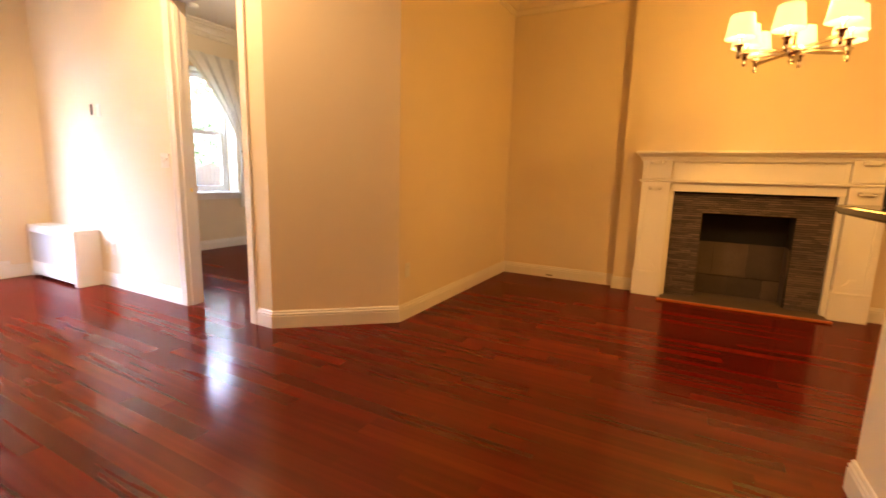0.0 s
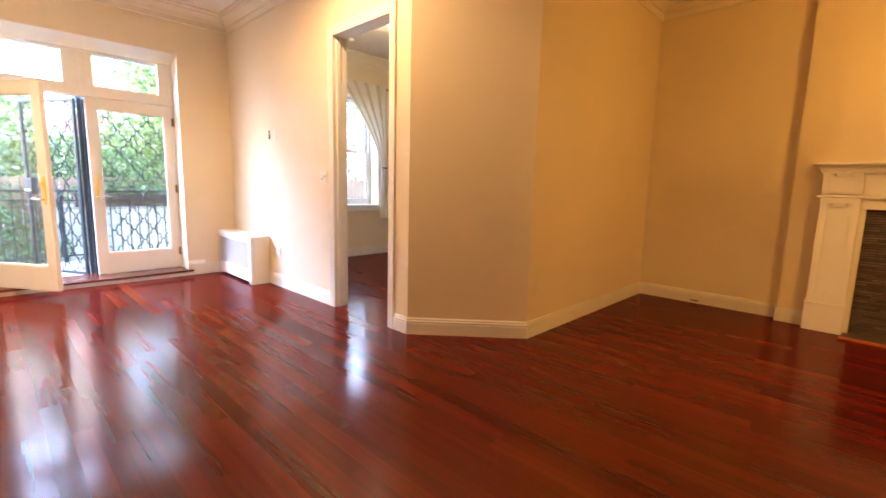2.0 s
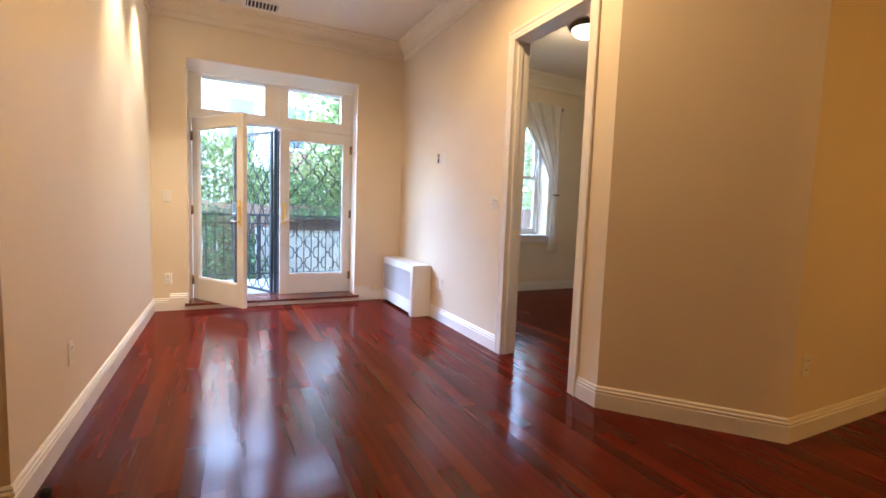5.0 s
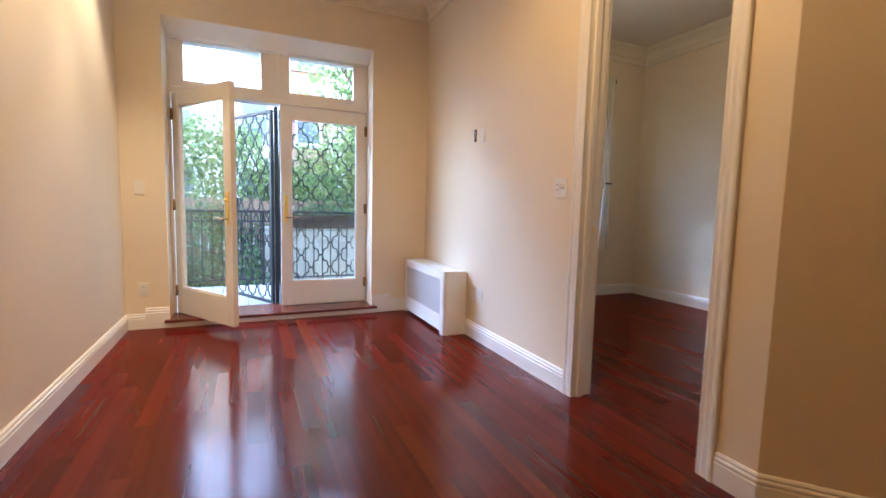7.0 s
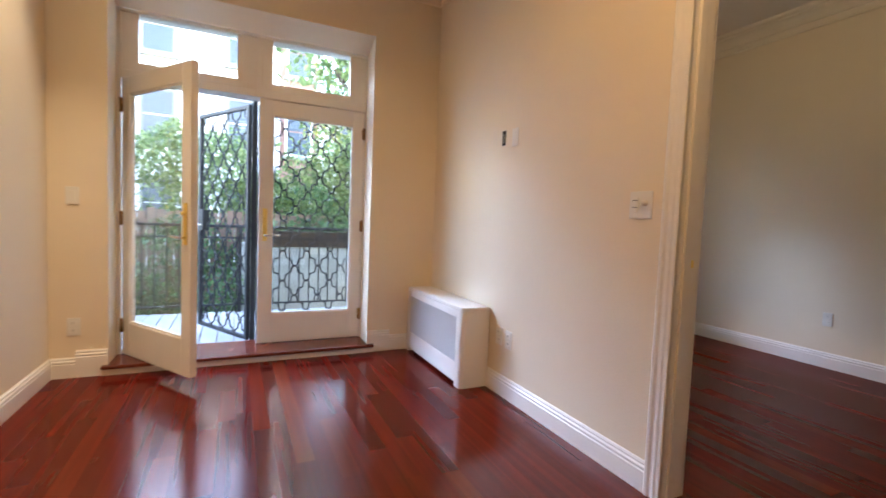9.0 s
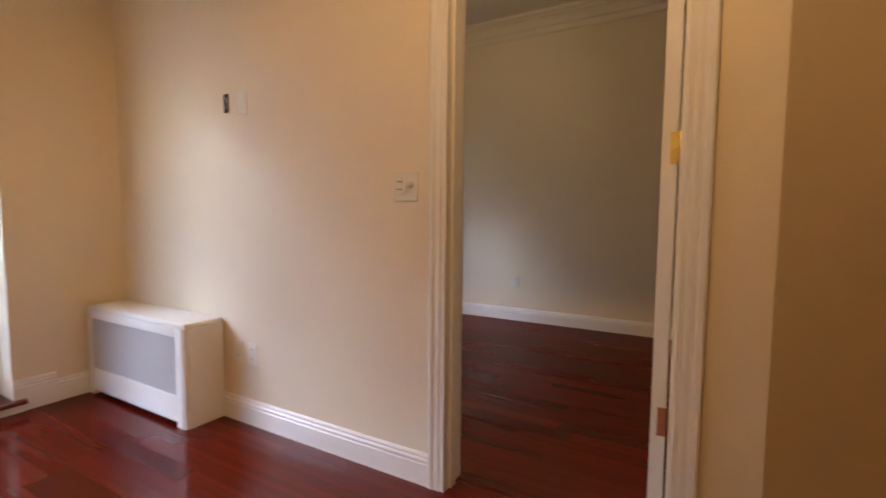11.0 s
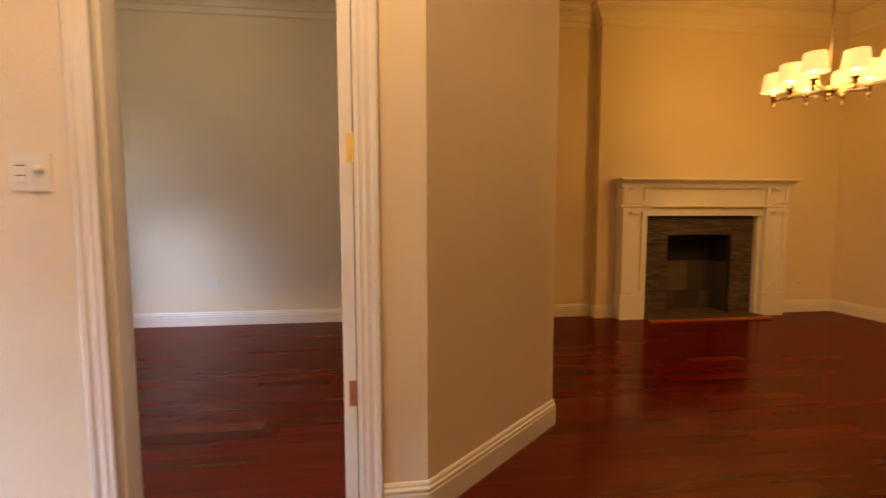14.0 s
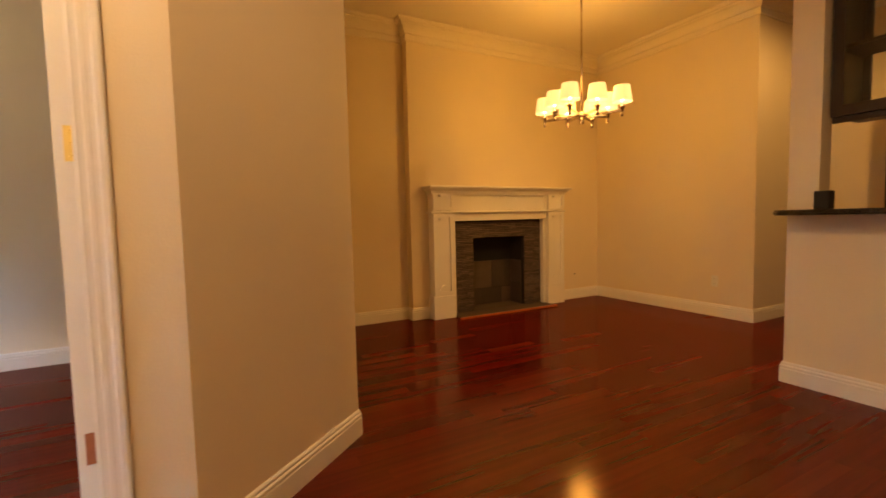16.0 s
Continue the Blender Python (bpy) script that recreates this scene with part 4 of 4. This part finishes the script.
for ya, yb in ((1.71, 2.28), (2.29, 2.86)):
    d = part("door", bbox(2.80, 2.819, ya, yb, 0.10, 2.33, 0.003), ESPRESSO, tall)
    part("handle", tube(bmesh.new(), [(2.775, ya + 0.05, 1.0), (2.775, ya + 0.05, 1.25)], 0.006), CHROME, d, smooth=True)

# ---- outside ----
DECK = mat("pale_deck_boards", (0.36, 0.36, 0.35), 0.6, vary=0.15, scale=4, fine=50, bump=0.05)
EARTH = mat("garden_earth", (0.09, 0.075, 0.05), 0.9, vary=0.4, scale=1.5, fine=20, bump=0.2)
BRICKR = mat("red_brown_brick", (0.36, 0.20, 0.165), 0.85, vary=0.2, scale=2, fine=12, bump=0.1)
PALE = mat("pale_painted_wall", (0.86, 0.83, 0.80), 0.8, vary=0.08, scale=0.6, fine=8, bump=0.05)
FENCEW = mat("weathered_fence_wood", (0.20, 0.12, 0.08), 0.8, vary=0.3, scale=4, fine=40, bump=0.1)
STUCCO = mat("grey_garden_wall", (0.26, 0.26, 0.23), 0.85, vary=0.3, scale=2, fine=30, bump=0.1)
BARK = mat("bark", (0.10, 0.07, 0.05), 0.9, vary=0.35, scale=8, fine=40, bump=0.3)
GLASSDARK = mat("far_window_glass", (0.07, 0.09, 0.12), 0.3, vary=0.2, scale=1)


def leaf_mat(name, dark, light):
    m = bpy.data.materials.new(name)
    m.use_nodes = True
    t = m.node_tree
    b = t.nodes["Principled BSDF"]
    geo = t.nodes.new("ShaderNodeNewGeometry")
    ramp = t.nodes.new("ShaderNodeValToRGB")
    ramp.color_ramp.elements[0].color, ramp.color_ramp.elements[1].color = (*dark, 1), (*light, 1)
    t.links.new(geo.outputs["Random Per Island"], ramp.inputs["Fac"])
    t.links.new(ramp.outputs["Color"], b.inputs["Base Color"])
    b.inputs["Roughness"].default_value = 0.55
    thin = t.nodes.new("ShaderNodeBsdfTranslucent")
    t.links.new(ramp.outputs["Color"], thin.inputs["Color"])
    both = t.nodes.new("ShaderNodeMixShader")
    both.inputs["Fac"].default_value = 0.45
    t.links.new(b.outputs[0], both.inputs[1])
    t.links.new(thin.outputs[0], both.inputs[2])
    t.links.new(both.outputs[0], t.nodes["Material Output"].inputs["Surface"])
    return m


GREEN = leaf_mat("ivy_leaves", (0.035, 0.075, 0.03), (0.13, 0.22, 0.07))
TREELEAF = leaf_mat("tree_leaves", (0.07, 0.13, 0.04), (0.34, 0.42, 0.17))
AUTUMN = leaf_mat("yellowing_leaves", (0.16, 0.20, 0.04), (0.48, 0.42, 0.10))
rng = random.Random(7)


def leaves(points, size):
    """A mesh of small folded leaves at the given places, each turned at random."""
    verts, faces = [], []
    for p in points:
        s = size * rng.uniform(0.6, 1.4)
        m = Euler((rng.uniform(-1.2, 1.2), rng.uniform(-1.2, 1.2), rng.uniform(0, 6.3))).to_matrix()
        k = len(verts)
        for q in ((-0.5, 0, 0), (0, -0.35, 0.12), (0.6, 0, 0), (0, 0.35, 0.12)):
            verts.append(Vector(p) + m @ (Vector(q) * s))
        faces += [(k, k + 1, k + 2), (k, k + 2, k + 3)]
    me = bpy.data.meshes.new("leaves")
    me.from_pydata(verts, [], faces)
    return me


def foliage(name, points, size, material, parent=None):
    me = leaves(points, size)
    me.materials.append(material)
    ob = new(name, me)
    ob.parent = parent
    return ob


GZ = -0.9
struct("ground", box(bmesh.new(), -400, -6.62, -300, 300, GZ - 0.3, GZ), EARTH, "dark bare garden earth below the deck", "ground")
deck = thing("deck", "pale grey boarded deck outside the garden doors", "deck", kind="structure")
part("joists", box(bmesh.new(), -8.30, -6.61, -1.0, 3.2, GZ, -0.05), FENCEW, deck)
y = -1.0
board = mesh_of("deck_board", bbox(-0.85, 0.85, 0, 0.132, -0.028, 0.0, 0.003, 1), DECK)
while y < 3.1:
    b = new("deck_board", board)
    b.parent, b.location = deck, (-7.46, y, -0.02)
    y += 0.14
rail = thing("deck_railing", "black iron railing with thin upright pickets round the deck", "railing")
XR = -8.27
part("top_rail", bbox(XR - 0.02, XR + 0.02, -1.0, 3.2, 0.955, 0.985, 0.004), IRON, rail)
part("under_rail", bbox(XR - 0.012, XR + 0.012, -1.0, 3.2, 0.83, 0.85, 0.003), IRON, rail)
part("bottom_rail", bbox(XR - 0.012, XR + 0.012, -1.0, 3.2, 0.06, 0.08, 0.003), IRON, rail)
picket = mesh_of("picket", box(bmesh.new(), -0.007, 0.007, -0.007, 0.007, 0.08, 0.955), IRON)
y = -0.95
while y < 3.2:
    p = new("picket", picket)
    p.parent, p.location = rail, (XR, y, 0)
    y += 0.115
for y in (-1.0, 1.15, 3.2):
    part("post", bbox(XR - 0.02, XR + 0.02, y - 0.02, y + 0.02, -0.02, 0.98, 0.003), IRON, rail)
planter = thing("planter_box", "brown flower box hung on the deck railing", "planter")
part("trough", bbox(XR - 0.22, XR - 0.03, 1.3, 3.1, 0.74, 0.93, 0.01), BARK, planter)
foliage("plants", [(XR - 0.12 + rng.gauss(0, 0.06), rng.uniform(1.3, 3.1), 0.93 + abs(rng.gauss(0, 0.05))) for _ in range(260)], 0.06, GREEN, planter)

gw = thing("garden_wall", "low pale grey garden wall beyond the deck", "garden wall", kind="structure")
part("wall", bbox(-10.3, -10.1, 1.2, 9.0, GZ, 0.62, 0.02), STUCCO, gw)
part("coping", bbox(-10.33, -10.07, 1.2, 9.0, 0.62, 0.68, 0.015), STUCCO, gw)
fence = thing("garden_fence", "weathered brown wooden fence half grown over with ivy", "fence", kind="structure")
fb = mesh_of("fence_board", bbox(-0.012, 0.012, 0, 0.135, GZ, 1.15, 0.004, 1), FENCEW)
y = -7.0
while y < 9.5:
    b = new("fence_board", fb)
    b.parent, b.location = fence, (-12.6, y, rng.uniform(-0.04, 0.04))
    y += 0.15
for z in (-0.3, 0.85):
    part("fence_rail", box(bmesh.new(), -12.66, -12.615, -7.0, 9.5, z, z + 0.08), FENCEW, fence)
side = thing("garden_fence", "weathered wooden side fence of the garden", "fence", kind="structure")
fs = mesh_of("fence_board", bbox(0, 0.135, -0.012, 0.012, GZ, 1.25, 0.004, 1), FENCEW)
for yy in (-3.2, 7.5):
    x = -12.5
    while x < -6.9:
        b = new("fence_board", fs)
        b.parent, b.location = side, (x, yy, rng.uniform(-0.04, 0.04))
        x += 0.15


def bank(n, x0, x1, y0, y1, z0, z1, lump, thin=-0.05):
    """Places for leaves in an uneven bank of growth."""
    out = []
    while len(out) < n:
        x, y, z = rng.uniform(x0, x1), rng.uniform(y0, y1), rng.uniform(z0, z1)
        d = noise.noise(Vector((x * 0.8, y * 0.8, z * 1.1)) * lump)
        if d > thin and z < z0 + (z1 - z0) * (0.7 + 0.5 * noise.noise(Vector((x * 0.5, y * 0.6, 3.1)))):
            out.append((x, y, z))
    return out


tagged(foliage("ivy_hedge", bank(32000, -12.55, -11.6, -6.5, 13.0, GZ, 1.75, 1.3), 0.075, GREEN), "dense green ivy hedge over the garden fence", "hedge", kind="stuff")
tagged(foliage("bushes", bank(22000, -14.0, -12.8, 1.2, 6.0, 0.2, 3.5, 0.7, -0.35) + bank(36000, -14.0, -12.8, -8.0, 1.3, 0.2, 4.5, 0.7, -0.5) + bank(36000, -14.2, -12.8, 5.5, 14.0, 0.2, 7.5, 0.7, -0.45), 0.09, TREELEAF), "light green bushes behind the garden fence", "bushes", kind="stuff")
tagged(foliage("ivy_bank", bank(9000, -12.4, -6.9, -3.1, -2.3, GZ, 1.5, 1.3), 0.09, GREEN), "dark green ivy climbing over the side fence", "ivy", kind="stuff")
tagged(foliage("shrubs", bank(14000, -11.3, -9.6, -5.0, 1.4, GZ, 1.0, 1.4, -0.2), 0.065, GREEN), "dark green ivy and shrubs below the deck", "shrubs", kind="stuff")


def tree(x, y, height, spread, material, label, n, lean=0.0, low=0.35):
    t = thing("tree", label, "tree", (x, y, GZ))
    bm = bmesh.new()
    top = height * 0.62
    pts = [(lean * k * k, 0.15 * math.sin(k * 3), top * k) for k in (0, 0.2, 0.4, 0.6, 0.8, 1.0)]
    rings = []
    for i, p in enumerate(pts):
        r = 0.17 * (1 - 0.12 * i)
        rings.append([bm.verts.new((p[0] + r * math.cos(a), p[1] + r * math.sin(a), p[2])) for a in [2 * math.pi * q / 10 for q in range(10)]])
    for a, b in zip(rings, rings[1:]):
        for q in range(10):
            bm.faces.new((a[q], a[(q + 1) % 10], b[(q + 1) % 10], b[q]))
    part("trunk", bm, BARK, t, smooth=True)
    tips = []
    for k in range(11):
        a = rng.uniform(0, 6.28)
        z0 = rng.uniform(low, 0.95) * top
        f = z0 / top
        l = spread * rng.uniform(0.55, 1.0)
        start = Vector((lean * f * f, 0.15 * math.sin(f * 3), z0))
        mid = start + Vector((l * 0.5 * math.cos(a), l * 0.5 * math.sin(a), height * 0.10))
        end = start + Vector((l * math.cos(a), l * math.sin(a), height * rng.uniform(0.12, 0.33)))
        part("limb", tube(bmesh.new(), [start, mid, end], 0.045, 6), BARK, t, smooth=True)
        tips += [mid.lerp(end, 0.4), end, end + Vector((rng.uniform(-1, 1), rng.uniform(-1, 1), rng.uniform(0, 1))) * 0.6]
    pts = []
    for _ in range(n):
        c = rng.choice(tips)
        pts.append(tuple(c + Vector((rng.gauss(0, 0.42), rng.gauss(0, 0.42), rng.gauss(0, 0.30)))))
    foliage("crown", pts, 0.12, material, t)


tree(-15.5, 5.2, 8.0, 2.3, AUTUMN, "tree with thin yellowing autumn leaves", 4200, 0.0, 0.35)
# added out of view; its crown screens the bedroom window
tree(-10.1, 3.75, 8.0, 1.8, TREELEAF, "unseen green leafy tree added close outside the bedroom window", 7000, 0.0, 0.45)


def house(label, wallmat, x, y0, y1, z1, cols, rows):
    """A row house seen from its garden: wall, cornice, windows with frame, sill and panes."""
    h = thing("row_house", label, "house", kind="structure")
    part("wall", box(bmesh.new(), x - 6, x, y0, y1, GZ, z1), wallmat, h)
    part("cornice", bbox(x - 6, x + 0.25, y0 - 0.05, y1 + 0.05, z1, z1 + 0.4, 0.05), wallmat, h)
    for c in range(cols):
        for r in range(rows):
            yc = y0 + (c + 0.5) * (y1 - y0) / cols
            z = GZ + 1.3 + r * 3.2
            w = part("window", frame_of(bmesh.new(), yc - 0.55, yc + 0.55, z, z + 2.0, x + 0.01, x + 0.08, 0.09, 0.09, 0.09, 0.12), PALE if wallmat is BRICKR else STUCCO, h)
            part("pane", box(bmesh.new(), x + 0.012, x + 0.03, yc - 0.46, yc + 0.46, z + 0.09, z + 1.0), GLASSDARK, w)
            part("pane", box(bmesh.new(), x + 0.022, x + 0.04, yc - 0.46, yc + 0.46, z + 1.05, z + 1.88), GLASSDARK, w)
            part("sill", box(bmesh.new(), x + 0.01, x + 0.16, yc - 0.65, yc + 0.65, z - 0.12, z - 0.001), STUCCO, w)


house("pale painted row house beyond the garden", PALE, -22.0, -11.2, 2.7, 8.4, 5, 3)
house("red-brown brick row house beyond the garden", BRICKR, -22.3, 2.75, 4.2, 11.0, 1, 4)
house("low pale painted house behind the trees", PALE, -22.1, 4.25, 18.0, 5.0, 5, 2)

# ---- stone strips of the surround ----
STRIP = mat("stacked_stone", (0.15, 0.12, 0.10), 0.55, vary=0.25, scale=6, fine=60, bump=0.08)
each_own_tone(STRIP, (0.062, 0.047, 0.044), (0.120, 0.088, 0.078), (0.180, 0.126, 0.104))
sr = random.Random(3)
LENGTHS = (0.05, 0.075, 0.10, 0.13, 0.16)
SH = 0.0205
shared = {}


def strip(x, z, length):
    key = round(length, 3)
    if key not in shared:
        shared[key] = mesh_of("stone_strip", bbox(0, length - 0.003, -0.014, 0.006, 0.003, SH - 0.003, 0.0018, 1), STRIP)
    ob = new("stone_strip", shared[key])
    ob.parent, ob.location = surround, (x, YT - 0.010 + sr.uniform(-0.004, 0.004), z)


rows_n = int((TZ - 0.02) / SH)
for r in range(rows_n):
    z = 0.02 + r * SH
    spans = ((TX0, FB_X0), (FB_X1, TX1)) if z + SH < FB_Z + 0.008 else ((TX0, TX1),)
    for a, b in spans:
        x = a
        while b - x > 0.001:
            l = sr.choice(LENGTHS)
            if b - x - l < 0.05:
                l = round(b - x, 3)
                if l > 0.2:
                    l = round(l / 2, 3)
            strip(x, z, l)
            x += l

# ---- floor boards ----
PW_F = 0.083
pr = random.Random(11)
PLEN = (0.45, 0.6, 0.8, 1.0, 1.25, 1.5)
plank_mesh = {}


def plank_box(l):
    bm = box(bmesh.new(), 0.00006, l - 0.00006, 0.00006, PW_F - 0.00006, -0.0175, 0.0)
    return bm


single, rest = [], []
y = -1.55
while y < 5.80:
    x = -6.215 - pr.uniform(0, 0.4)
    while x < 3.45:
        l = pr.choice(PLEN)
        # the boards of the passage and of the way into the living room
        if -6.3 < x < -1.4 and -0.05 < y < 2.62:
            single.append((x, y, l))
        else:
            rest.append((x, y, l))
        x += l
    y += PW_F
for x, y, l in single[:300]:
    if l not in plank_mesh:
        plank_mesh[l] = mesh_of("floor_board", plank_box(l), PLANK)
    ob = new("floor_board", plank_mesh[l])
    ob.parent, ob.location = floor, (x, y, 0)
verts, faces = [], []
for x, y, l in single[300:] + rest:
    k = len(verts)
    g = 0.00006
    x0, x1, y0, y1 = x + g, x + l - g, y + g, y + PW_F - g
    verts += [(x0, y0, -0.0175), (x1, y0, -0.0175), (x1, y1, -0.0175), (x0, y1, -0.0175), (x0, y0, 0), (x1, y0, 0), (x1, y1, 0), (x0, y1, 0)]
    faces += [tuple(k + i for i in f) for f in ((4, 5, 6, 7), (0, 1, 5, 4), (1, 2, 6, 5), (2, 3, 7, 6), (3, 0, 4, 7))]
me = bpy.data.meshes.new("floor_boards")
me.from_pydata(verts, [], faces)
me.materials.append(PLANK)
ob = new("floor_boards", me)
ob.parent = floor
tagged(ob, "further red-brown floor boards", kind="stuff")
